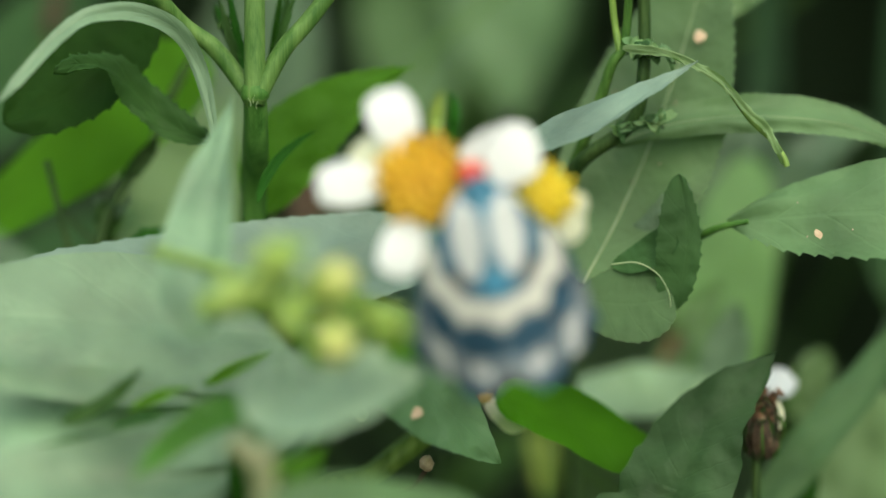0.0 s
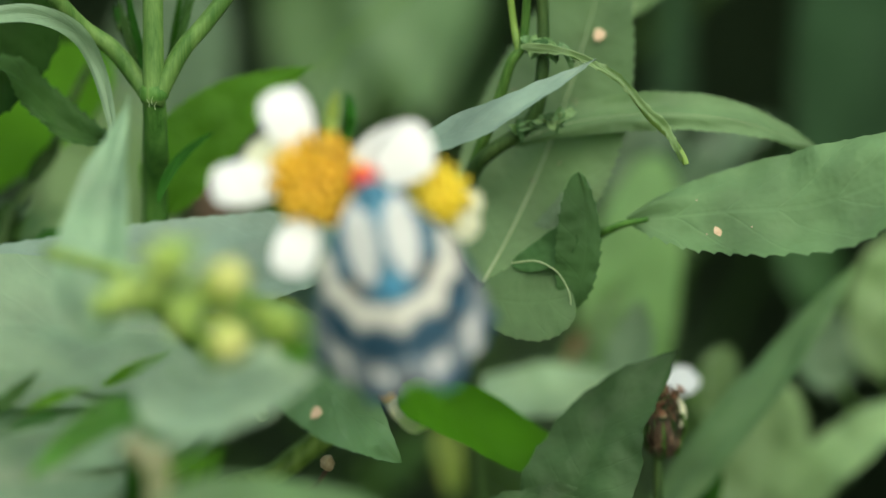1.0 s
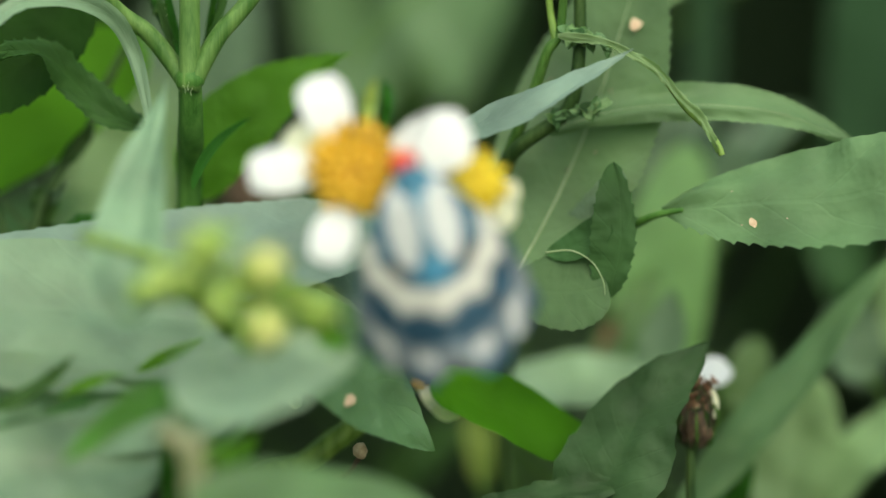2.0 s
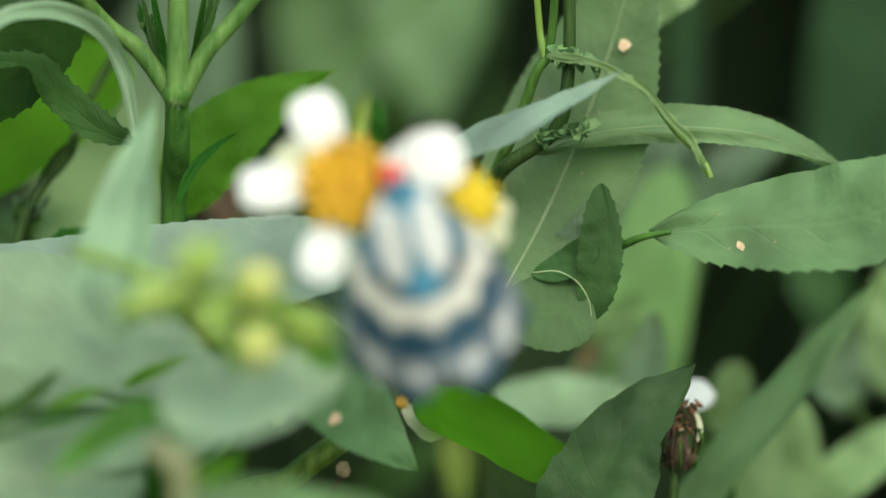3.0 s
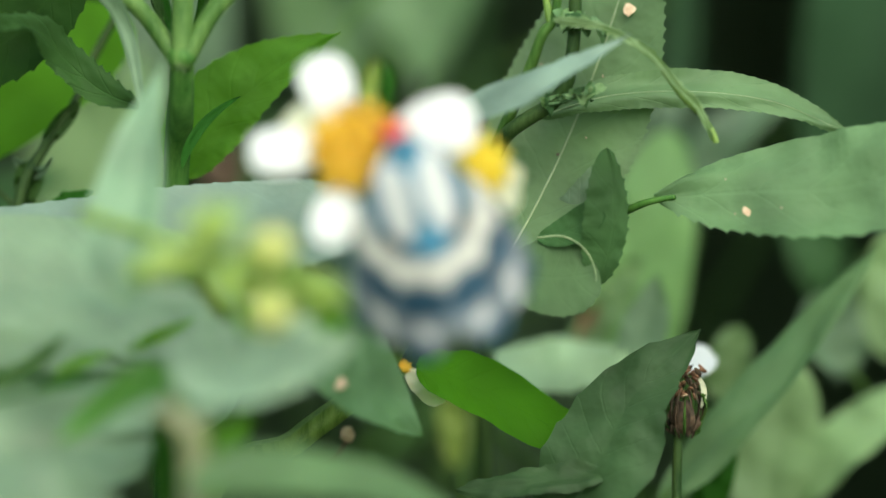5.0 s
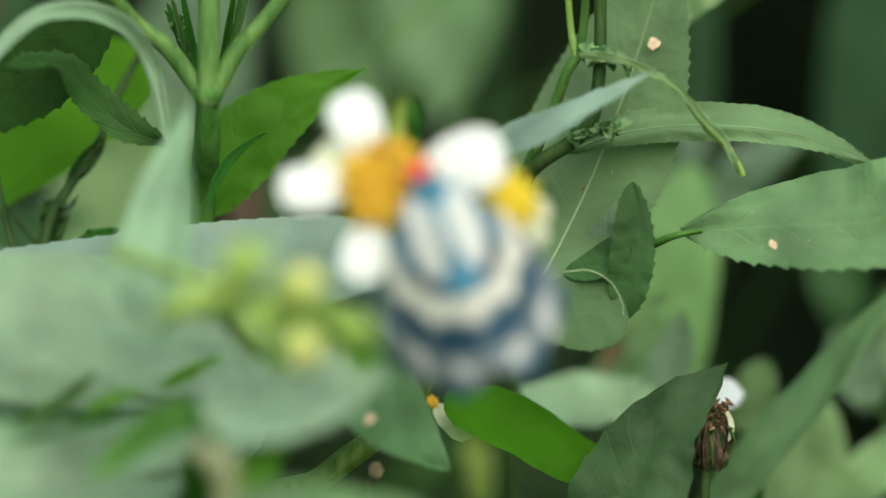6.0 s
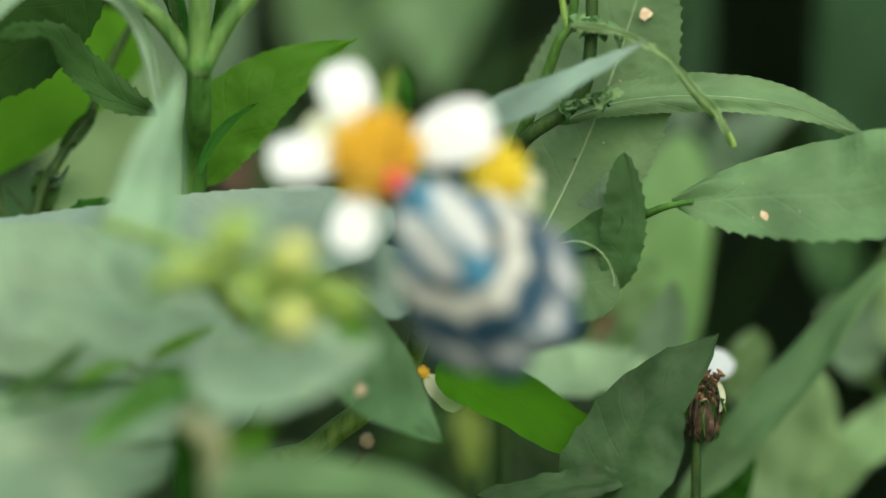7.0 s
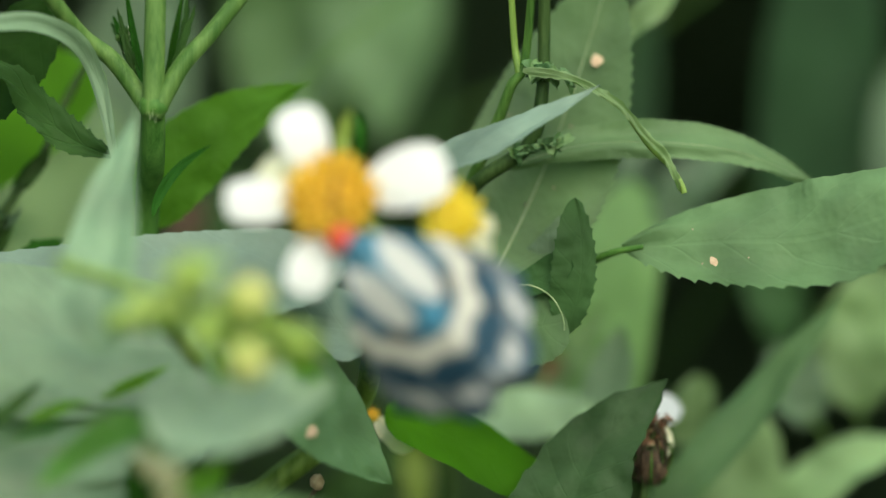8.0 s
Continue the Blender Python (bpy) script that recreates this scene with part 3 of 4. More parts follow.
# ---- broad-leaved plant with toothed leaves ----
broad = plant("broad_leaved_weed", (0.0093, 1.1325, 0.6003)[:2] + (0.0,), "green weed with long toothed leaves", "plant")
B0 = Vector((broad.location.x, broad.location.y, 0))
stalk(broad, "stem", [B0 - Vector((0, 0, 0.01)), (0.0089, 1.1002, 0.446), (0.0099, 1.1143, 0.5836), (0.0091, 1.1082, 0.6062), (0.0114, 1.0953, 0.6197), (0.0189, 1.0934, 0.6261), (0.0208, 1.0934, 0.632), (0.0211, 1.0956, 0.6444), (0.0204, 1.0953, 0.6771)], 0.0013, 0.0007, STEM_DEEP)
stalk(broad, "stem_branch", [(0.0105, 1.0971, 0.618), (0.0149, 1.0939, 0.629), (0.0168, 1.0928, 0.6344), (0.0182, 1.0932, 0.6364), (0.0189, 1.0939, 0.6402), (0.0195, 1.0934, 0.6492)], 0.0008, 0.0005, STEM_DARK)
stalk(broad, "stem_branch", [(0.0179, 1.0931, 0.636), (0.0172, 1.0939, 0.6402), (0.0165, 1.0934, 0.6492)], 0.0005, 0.0004, STEM_YELLOW)
upright = leaf(broad, [(0.0125, 1.0895, 0.6057), (0.0223, 1.1, 0.6244), (0.0302, 1.1045, 0.6493)], 10.58e-3, (-0.1, -0.74, 0.67), LEAF_UP, "upright green leaf with toothed edge", a=0.6, b=0.75, teeth=34, tooth=0.0009, fold=0.06, rib=0.00016, lt=1.06, rt=0.92, wave=0.0008, petiole=0)
spot(upright, (0.0285, 1.1049, 0.6363), 0.88e-3, (-0.1, -0.71, 0.7), BLEMISH, 1.7)
leaf(broad, [(0.0048, 1.0831, 0.6251), (0.0158, 1.0829, 0.6296), (0.0282, 1.085, 0.6359)], 3.01e-3, (-0.21, -0.5, 0.84), LEAF_SHEEN, "glossy leaf with pointed tip, blue-grey sheen in its colour", a=0.35, b=0.95, fold=0.03, teeth=8, tooth=0.0003, wave=0.0005, lt=1.1, petiole=0)
leaf(broad, [(0.0164, 1.0972, 0.623), (0.0256, 1.0958, 0.6261), (0.0361, 1.0952, 0.6269), (0.0472, 1.096, 0.6255), (0.0573, 1.0985, 0.621)], 3.0e-3, (0.05, -0.79, 0.61), LEAF_UP, "long arching leaf", a=0.55, b=0.6, fold=-0.2, teeth=30, tooth=0.0004, rib=0.00007, lt=1.25, rt=0.72, petiole=0)
big = leaf(broad, [(0.0319, 1.0921, 0.6131), (0.044, 1.0884, 0.6148), (0.0571, 1.0846, 0.6164), (0.0714, 1.0805, 0.6222), (0.0857, 1.0767, 0.6295)], 7.96e-3, (0, -0.76, 0.65), LEAF_UP, "large toothed leaf with a dry blemish", a=0.8, b=0.85, fold=0.05, teeth=22, tooth=0.0011, tl=0.3, wave=0.002, petiole=0)
stalk(big, "petiole", [(0.0091, 1.1131, 0.6053), (0.0208, 1.1111, 0.6053), (0.0271, 1.0957, 0.6104), (0.0308, 1.092, 0.6126), (0.0345, 1.0907, 0.6136)], 0.0009, 0.0003, STEM_MID)
spot(big, (0.044, 1.0855, 0.6128), 0.88e-3, (0, -0.76, 0.65))
spot(big, (0.0423, 1.0864, 0.6121), 0.22e-3, (0, -0.76, 0.65))
for q, r in (((0.041, 1.0877, 0.6165), 0.12e-3), ((0.0482, 1.0841, 0.6134), 0.12e-3)):
    spot(big, q, r, (0, -0.76, 0.65))
for q, r in (((0.0191, 1.102, 0.6171), 0.22e-3), ((0.0169, 1.1031, 0.6291), 0.18e-3), ((0.025, 1.1008, 0.6279), 0.15e-3), ((0.0228, 1.1024, 0.6193), 0.15e-3)):
    spot(upright, q, r, (-0.1, -0.76, 0.65), DRY if r > 0.0002 else BLEMISH)
# curled leaf and its lower lobe
leaf(broad, [(0.0139, 1.0951, 0.6069), (0.0216, 1.0927, 0.611), (0.0261, 1.0931, 0.6191)], 3.09e-3, (-0.1, -0.76, 0.65), LEAF_GLOSS, "curled leaf with turned-over edge", a=0.6, b=0.6, fold=0.25, teeth=8, tooth=0.0004, rt=1.2, wave=0.0005, petiole=0)
# two pieces of one face, coloured darker to stand for its shade
leaf(broad, [(0.0243, 1.0885, 0.6021), (0.0264, 1.0882, 0.6106), (0.0254, 1.0905, 0.6201)], 3.11e-3, (0.12, -0.93, 0.34), LEAF_CURL_SHADE, "face of a curled leaf with its shade in the colour", a=0.5, b=0.55, fold=0.12, teeth=12, tooth=0.0006, wave=0.0006, lt=1.35, rt=0.6, petiole=0)
leaf(broad, [(0.0164, 1.0895, 0.608), (0.0208, 1.089, 0.6095), (0.0249, 1.0885, 0.6126)], 2.22e-3, (-0.1, -0.9, 0.42), LEAF_CURL_SHADE, a=0.6, b=0.35, fold=0.1, wave=0.0005, petiole=0)
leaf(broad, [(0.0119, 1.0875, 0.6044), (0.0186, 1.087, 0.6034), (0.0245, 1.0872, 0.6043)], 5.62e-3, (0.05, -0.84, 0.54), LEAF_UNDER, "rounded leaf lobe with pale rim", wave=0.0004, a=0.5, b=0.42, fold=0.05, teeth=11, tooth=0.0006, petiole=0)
stalk(broad, "leaf_rim", [(0.0164, 1.0875, 0.6086), (0.0197, 1.087, 0.6089), (0.0224, 1.0865, 0.6075), (0.0239, 1.0862, 0.605), (0.0242, 1.0865, 0.6024)], 0.00011, 0.00007, RIB)
# rolled, shrivelled leaf that hangs like a hook
leaf(broad, [(0.0183, 1.0902, 0.637), (0.0219, 1.0896, 0.6367), (0.0248, 1.089, 0.636), (0.028, 1.0888, 0.6346), (0.0314, 1.0884, 0.6324), (0.0345, 1.0878, 0.6288), (0.0369, 1.0883, 0.6262), (0.0382, 1.0879, 0.6239), (0.0396, 1.0885, 0.6214)], 0.78e-3, (0.2, -0.81, 0.55), LEAF_PALE, "rolled shrivelled leaf", a=0.2, b=0.22, fold=0.4, wave=0.0012, teeth=14, tooth=0.0005, petiole=0)
stalk(broad, "rolled_core", [(0.0325, 1.0896, 0.6307), (0.035, 1.089, 0.6273), (0.0379, 1.089, 0.6245), (0.0393, 1.0886, 0.6224), (0.0397, 1.0884, 0.6212)], 0.0003, 0.0004, STEM_YELLOW)
for k in range(20):
    c = Vector((0.0193, 1.0932, 0.6366)).lerp(Vector((0.0252, 1.0929, 0.6348)), k / 11) if k < 10 else Vector((0.0171, 1.0932, 0.625)).lerp(Vector((0.0237, 1.0925, 0.6269)), (k - 10) / 9)
    d = Vector((random.uniform(-1, 1), random.uniform(-0.5, 0.5), random.uniform(-0.7, 0.7))).normalized() * 0.0019
    leaf(broad, [c - d, c + Vector((0, -0.0006, 0.0004)), c + d], 0.0009, (0.3, -0.71, 0.64), (LEAF, LEAF_PALE, LEAF_FAR)[k % 3], name="shrivelled_bit", fold=0.6, wave=0.0006, cols=2)
leaf(broad, [(0.0318, 1.1187, 0.6373), (0.036, 1.1194, 0.641), (0.0412, 1.1203, 0.6463)], 2.21e-3, (0, -0.74, 0.67), LEAF_PALE, petiole=0)

# ---- flowering plant ----
daisy = plant("flowering_weed", (-0.04, 1.103, 0.6055)[:2] + (0.0,), "flowering weed with white daisy-like flowers and buds", "plant")
D0 = Vector((daisy.location.x, daisy.location.y, 0))
FC = (-0.0068, 1.0479, 0.6262)
stalk(daisy, "stem", [D0 - Vector((0, 0, 0.01)), (-0.0392, 1.084, 0.4979), (-0.0289, 1.0883, 0.5683), (-0.0152, 1.0895, 0.5806), (-0.0077, 1.0905, 0.5865), (-0.0018, 1.0889, 0.5945), (-0.0006, 1.066, 0.6105), (0.0003, 1.0566, 0.6179), (-0.0037, 1.0574, 0.6241)], 0.0016, 0.0009, STEM_YELLOW, sides=14, ridge=0.3)
stalk(daisy, "stem", [(-0.0006, 1.067, 0.61), (0.0045, 1.06, 0.6165), (0.0088, 1.0602, 0.6225)], 0.0008, 0.0006, STEM)
flower(daisy, FC, (0, -0.89, 0.46), 5.9e-3, [
    (-23, 9.0e-3, 3.3e-3, 1.10e-3, PETAL), (-91, 9.1e-3, 3.05e-3, 0.74e-3, PETAL), (-57, 6.1e-3, 2.7e-3, -0.002, PETAL_OLD),
    (196, 8.6e-3, 2.9e-3, 0.74e-3, PETAL), (74, 11.2e-3, 4.2e-3, 2.21e-3, PETAL)], DISC, label="white flower with orange disc")
flower(daisy, (0.0082, 1.0525, 0.6236), (0.31, -0.88, 0.36), 4.1e-3, [(134, 4.2e-3, 2.0e-3, 0.0, PETAL_OLD), (100, 3.2e-3, 1.8e-3, 0.0, PETAL_OLD)], DISC_YELLOW, 36, "faded flower with yellow disc")
leaf(daisy, [(-0.0059, 1.0592, 0.6285), (-0.0052, 1.0602, 0.6331), (-0.0044, 1.0609, 0.6364)], 0.9e-3, (0.21, -0.9, 0.37), BUD_SHADE, name="bract")
leaf(daisy, [(-0.0037, 1.0641, 0.6284), (-0.0031, 1.0652, 0.6323), (-0.0037, 1.0661, 0.6352)], 0.8e-3, (0.21, -0.9, 0.37), LEAF_DARK, name="bract")
flower(daisy, (-0.0009, 1.0945, 0.5898), (0.1, -0.66, 0.75), 1.03e-3, [(136, 6.8e-3, 2.2e-3, 0.0, PETAL_OLD)], DISC, 20, "small half-hidden flower")
part("seed_pod", ball(bmesh.new(), (-0.0081, 1.0789, 0.5839), 0.96e-3, (1, 1, 1.1), 0.3, 3), BLEMISH, daisy, "small dry brown seed pod")
stalk(daisy, "stalk", [(-0.0166, 1.0839, 0.5782), (-0.0106, 1.0802, 0.5801), (-0.0082, 1.0787, 0.583)], 0.0004, 0.0003, DRY)
BS = (-0.0298, 1.0357, 0.6153)
stalk(daisy, "stalk", [(-0.0165, 1.08, 0.5902), (-0.0247, 1.0572, 0.6049), BS, (-0.0322, 1.0439, 0.616), (-0.0414, 1.0444, 0.6187)], 0.0009, 0.0008, STEM_YELLOW)
for c, r, ax, m in (((-0.0238, 1.0205, 0.6212), 2.65e-3, (0.19, -0.02, 0.98), BUD), ((-0.0263, 1.0218, 0.6171), 2.06e-3, (-0.28, -0.02, 0.96), BUD), ((-0.0169, 1.0219, 0.6179), 3.09e-3, (0.33, -0.54, 0.77), BUD_YELLOW),
                    ((-0.0219, 1.0213, 0.6147), 2.50e-3, (0.11, -0.74, 0.67), BUD), ((-0.0171, 1.0207, 0.6109), 3.0e-3, (0.44, -0.9, -0.06), BUD_YELLOW), ((-0.0107, 1.0269, 0.6116), 2.65e-3, (0.89, -0.44, 0.08), BUD_SHADE),
                    ((-0.0333, 1.0333, 0.6132), 1.32e-3, (-0.93, -0.27, 0.26), BUD), ((-0.0303, 1.0274, 0.6147), 1.47e-3, (-0.68, -0.62, 0.39), BUD), ((-0.0136, 1.0331, 0.6122), 1.91e-3, (0.53, -0.56, 0.64), BUD_SHADE)):
    bud(daisy, c, r, ax, m, BS)
for c, t in (((-0.0199, 1.0331, 0.6122), (-0.013, 1.0432, 0.6118)), ((-0.0234, 1.0328, 0.6108), (-0.0201, 1.0397, 0.6038)), ((-0.0138, 1.0461, 0.6055), (-0.0074, 1.0418, 0.6041)), ((-0.0255, 1.0331, 0.6122), (-0.035, 1.0429, 0.6101))):
    leaf(daisy, [c, Vector(c).lerp(Vector(t), 0.5) + Vector((0, 0, 0.001)), t], 1.18e-3, (0, -0.74, 0.67), LEAF_LIME, name="bract", wave=0.0004)
for c, t, w in (((-0.0227, 1.0181, 0.6195), (-0.0254, 1.015, 0.6249), 0.81e-3), ((-0.0238, 1.0184, 0.6212), (-0.0192, 1.0169, 0.6239), 0.88e-3), ((-0.0245, 1.0183, 0.6205), (-0.0284, 1.0165, 0.6219), 0.74e-3), ((-0.0266, 1.0198, 0.6174), (-0.0335, 1.0196, 0.6166), 0.81e-3), ((-0.028, 1.0197, 0.6171), (-0.0314, 1.0201, 0.6191), 0.66e-3), ((-0.0217, 1.0173, 0.6151), (-0.023, 1.0149, 0.6127), 0.81e-3), ((-0.0196, 1.0177, 0.6171), (-0.0203, 1.0163, 0.6205), 0.74e-3)):
    leaf(daisy, [c, Vector(c).lerp(Vector(t), 0.5) + Vector((0, 0, 0.0006)), t], w, (0, -0.74, 0.67), BUD, name="bract", wave=0.0003)

# ---- low plant with soft grey-green leaves ----
low = plant("leafy_weed", (-0.0255, 1.034, 0.6177)[:2] + (0.0,), "low weed with broad grey-green leaves", "plant")
L0 = Vector((low.location.x, low.location.y, 0))
LS = (-0.0272, 1.0249, 0.5945)
stalk(low, "stem", [L0 - Vector((0, 0, 0.01)), (-0.0241, 1.015, 0.5099), (-0.0261, 1.0239, 0.589), LS, (-0.0303, 1.0255, 0.5978)], 0.0020, 0.0012, STEM_BROWN)
leaf(low, [(-0.0047, 1.0839, 0.6123), (-0.0341, 1.0831, 0.6082), (-0.0698, 1.0779, 0.6074)], 9.02e-3, (0, -0.63, 0.78), LEAF_SHEEN, "broad grey-green leaf", a=0.4, b=0.5, fold=0.06, teeth=24, wave=0.0012, petiole=0)
leaf(low, [(-0.0062, 1.0796, 0.5996), (-0.0403, 1.0712, 0.6039), (-0.0734, 1.0658, 0.6077)], 11.03e-3, (0, -0.68, 0.73), LEAF_GLOSS, "broad soft grey-green leaf", a=0.45, b=0.5, fold=0.06, wave=0.0016, petiole=0)
leaf(low, [(-0.0356, 1.0483, 0.6065), (-0.0352, 1.0559, 0.6208), (-0.0319, 1.0695, 0.6346)], 5.00e-3, (-0.16, -0.6, 0.79), LEAF_GLOSS, "soft pale upright leaf", a=0.5, b=1.1, fold=0.06, lt=1.1, rt=0.9, petiole=0)
leaf(low, [(-0.0228, 1.0662, 0.5932), (-0.0451, 1.0613, 0.5948), (-0.0722, 1.0562, 0.5955)], 10.4e-3, (-0.05, -0.68, 0.73), LEAF_GLOSS, a=0.45, b=0.5, fold=0.08, wave=0.0016, petiole=0)
leaf(low, [(-0.0321, 1.0665, 0.5958), (-0.0474, 1.0605, 0.5981), (-0.0649, 1.053, 0.6011)], 2.96e-3, (-0.05, -0.7, 0.71), LEAF_GLOSS, a=0.4, b=0.4, fold=0.06, wave=0.0006, petiole=0)
leaf(low, [(-0.0328, 1.056, 0.5872), (-0.0506, 1.05, 0.5868), (-0.0715, 1.0426, 0.5852)], 8.2e-3, (-0.05, -0.68, 0.73), LEAF_GLOSS, a=0.4, b=0.5, fold=0.08, wave=0.0016, petiole=0)
leaf(low, [(-0.0227, 1.0978, 0.5875), (-0.0436, 1.0958, 0.5879), (-0.0767, 1.0906, 0.5927)], 11.77e-3, (0, -0.68, 0.73), LEAF_GLOSS, a=0.45, b=0.5, fold=0.05, petiole=0)
leaf(low, [(-0.0359, 1.0285, 0.5852), (-0.0498, 1.0232, 0.5846), (-0.0649, 1.0179, 0.5839)], 7.4e-3, (-0.1, -0.63, 0.77), LEAF_GLOSS, a=0.45, b=0.5, fold=0.1, wave=0.002, petiole=0)
leaf(low, [(-0.0291, 1.0309, 0.5998), (-0.02, 1.0353, 0.6015), (-0.0063, 1.0439, 0.6043)], 7.84e-3, (0, -0.55, 0.84), LEAF_MINT, "broad soft grey-green leaf", a=0.45, b=0.6, fold=0.1, wave=0.0015, petiole=0)
leaf(low, [(0.0004, 1.0823, 0.6033), (-0.0106, 1.0854, 0.6038), (-0.0232, 1.0867, 0.6055)], 6.76e-3, (0, -0.63, 0.78), LEAF_SHEEN, a=0.4, b=0.4, fold=0.05, petiole=0)
leaf(low, [(-0.0606, 0.995, 0.6298), (-0.0466, 1.005, 0.6174), (-0.0316, 1.02, 0.6034)], 1.9e-3, (-0.2, -0.6, 0.77), LEAF_MINT, "soft narrow leaf close by", a=0.4, b=0.6, fold=0.1, petiole=0)
tipleaf = leaf(low, [(-0.0199, 1.0675, 0.6059), (-0.0082, 1.0727, 0.595), (0.0015, 1.0779, 0.5839)], 7.96e-3, (0, -0.65, 0.76), LEAF, "broad pointed leaf with a dry blemish", a=0.6, b=1.0, fold=0.1, teeth=14, tooth=0.0003, wave=0.0008, petiole=0)
spot(tipleaf, (-0.009, 1.0736, 0.5916), 0.96e-3, (0, -0.65, 0.76))
leaf(low, [(-0.0277, 1.045, 0.5941), (-0.0305, 1.044, 0.5976), (-0.0361, 1.041, 0.5961), (-0.044, 1.035, 0.5909)], 2.96e-3, (-0.1, -0.6, 0.79), LEAF_YOUNG, "bright green young leaf", a=0.6, b=0.7, petiole=0)
leaf(low, [(-0.036, 1.0611, 0.5981), (-0.0317, 1.0624, 0.5999), (-0.0274, 1.0648, 0.6018)], 0.96e-3, (0, -0.74, 0.67), LEAF_THIN, wave=0.0003, petiole=0)
leaf(low, [(-0.0455, 1.0546, 0.5959), (-0.0409, 1.0559, 0.5978), (-0.0369, 1.058, 0.5982)], 0.88e-3, (0, -0.74, 0.67), LEAF_THIN, wave=0.0003, petiole=0)
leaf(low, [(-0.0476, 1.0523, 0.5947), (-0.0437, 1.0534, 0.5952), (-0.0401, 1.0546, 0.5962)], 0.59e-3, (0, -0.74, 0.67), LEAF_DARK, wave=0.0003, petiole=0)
# two dark slivers that paint the shaded crevice between the pale leaves
leaf(low, [(-0.0541, 1.0525, 0.5951), (-0.0487, 1.0545, 0.5969), (-0.0435, 1.0565, 0.6014)], 1.26e-3, (0, -0.83, 0.56), LEAF_FOLD, wave=0.0006, petiole=0)
leaf(low, [(-0.057, 1.05, 0.5923), (-0.0491, 1.05, 0.5941), (-0.039, 1.05, 0.5964)], 0.37e-3, (0, -0.83, 0.56), LEAF_FOLD, wave=0.0006, petiole=0)
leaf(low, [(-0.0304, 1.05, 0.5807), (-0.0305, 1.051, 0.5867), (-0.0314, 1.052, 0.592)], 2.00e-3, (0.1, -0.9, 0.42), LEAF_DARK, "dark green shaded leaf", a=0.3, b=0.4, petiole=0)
leaf(low, [(-0.025, 1.045, 0.5817), (-0.0231, 1.047, 0.5868), (-0.0198, 1.052, 0.591)], 1.92e-3, (0.1, -0.85, 0.5), LEAF_THIN, a=0.4, b=0.8, petiole=0)
leaf(low, [(-0.0272, 1.0249, 0.5945), (-0.0241, 1.0258, 0.5936), (-0.0185, 1.0303, 0.5967)], 1.32e-3, (0, -0.74, 0.67), LEAF_THIN, wave=0.0004, petiole=0)
leaf(low, [(-0.0267, 1.0188, 0.589), (-0.0108, 1.0288, 0.5882), (0.0068, 1.0379, 0.5822)], 5.04e-3, (0, -0.57, 0.82), LEAF, a=0.5, b=0.7, petiole=0)

# ---- bright leaf, sage leaf and the dry head ----
sage = plant("sage_leaved_weed", (0.0247, 1.0833, 0.609)[:2] + (0.0,), "weed with dark grey-green veined leaves", "plant")
S0 = Vector((sage.location.x, sage.location.y, 0))
SS = (0.0166, 1.0764, 0.57)
stalk(sage, "stem", [S0 - Vector((0, 0, 0.01)), (0.0196, 1.0634, 0.4961), SS], 0.0018, 0.0012, STEM)
leaf(sage, [(0.0188, 1.08, 0.5697), (0.025, 1.083, 0.5801), (0.0296, 1.0865, 0.5883), (0.038, 1.0892, 0.5963)], 7.69e-3, (-0.31, -0.8, 0.51), LEAF_SAGE, "dark grey-green leaf with sunken veins", a=0.5, b=0.95, fold=0.1, wave=0.0016, teeth=7, tooth=0.0008)
leaf(sage, [(0.0262, 1.082, 0.5785), (0.0162, 1.082, 0.577), (0.006, 1.083, 0.5758)], 2.52e-3, (-0.1, -0.66, 0.75), LEAF_SAGE, a=0.4, b=0.6, teeth=6, petiole=0)
leaf(daisy, [(0.0007, 1.0894, 0.5906), (0.0090, 1.0899, 0.5880), (0.0235, 1.0904, 0.58)], 4.9e-3, (0.1, -0.66, 0.75), LEAF_VIVID, "saturated bright green leaf", petiole=0, a=0.42, b=0.3, fold=0.08)
dry = plant("dry_flower", (0.035, 1.0951, 0.6069)[:2] + (0.0,), "withered flower head on a thin stem", "flower")
stalk(dry, "stem", [Vector((dry.location.x, dry.location.y, -0.01)), (0.0346, 1.075, 0.4928), (0.0351, 1.0894, 0.5748), (0.0355, 1.0906, 0.5814)], 0.0007, 0.0006, STEM_DEEP)
head = part("seed_head", ball(bmesh.new(), (0.0358, 1.0911, 0.584), 1.91e-3, (0.8, 0.8, 1.3), 0.25, 3, (0.1, 0, 1)), DRY, dry)
for k in range(16):
    a = k * 0.3927
    c = Vector((0.036, 1.0911, 0.5844))
    d = Vector((math.cos(a), math.sin(a), 0))
    bm = bmesh.new()
    blade(bm, (c + d * 0.0012 - Vector((0, 0, 0.0028)), c + d * 0.0026, c + d * random.uniform(0.001, 0.003) + Vector((0, 0, random.uniform(0.002, 0.0045)))), random.uniform(0.0002, 0.0004), d, 0.3, a=0.5, b=0.9, cols=2, seed=k, wave=0.0006)
    part("bract", bm, DRY if k % 3 else STEM_DARK, head)
for k in range(64):
    c = Vector((0.0362, 1.092, 0.5888)) + Vector((random.uniform(-0.0025, 0.0023), random.uniform(-0.0014, 0.0014), random.uniform(-0.0018, 0.0019)))
    way = Vector((random.uniform(-0.8, 0.8), random.uniform(-0.8, 0.4), random.uniform(0.1, 1)))
    part("withered_floret", ball(bmesh.new(), c, random.uniform(0.0002, 0.00048), (0.7, 0.7, 1.9), 0.6, 1, way), (DRY_TAN, DRY, DRY_TAN, DRY, BLEMISH)[k % 5 if k % 3 else 0], dry)
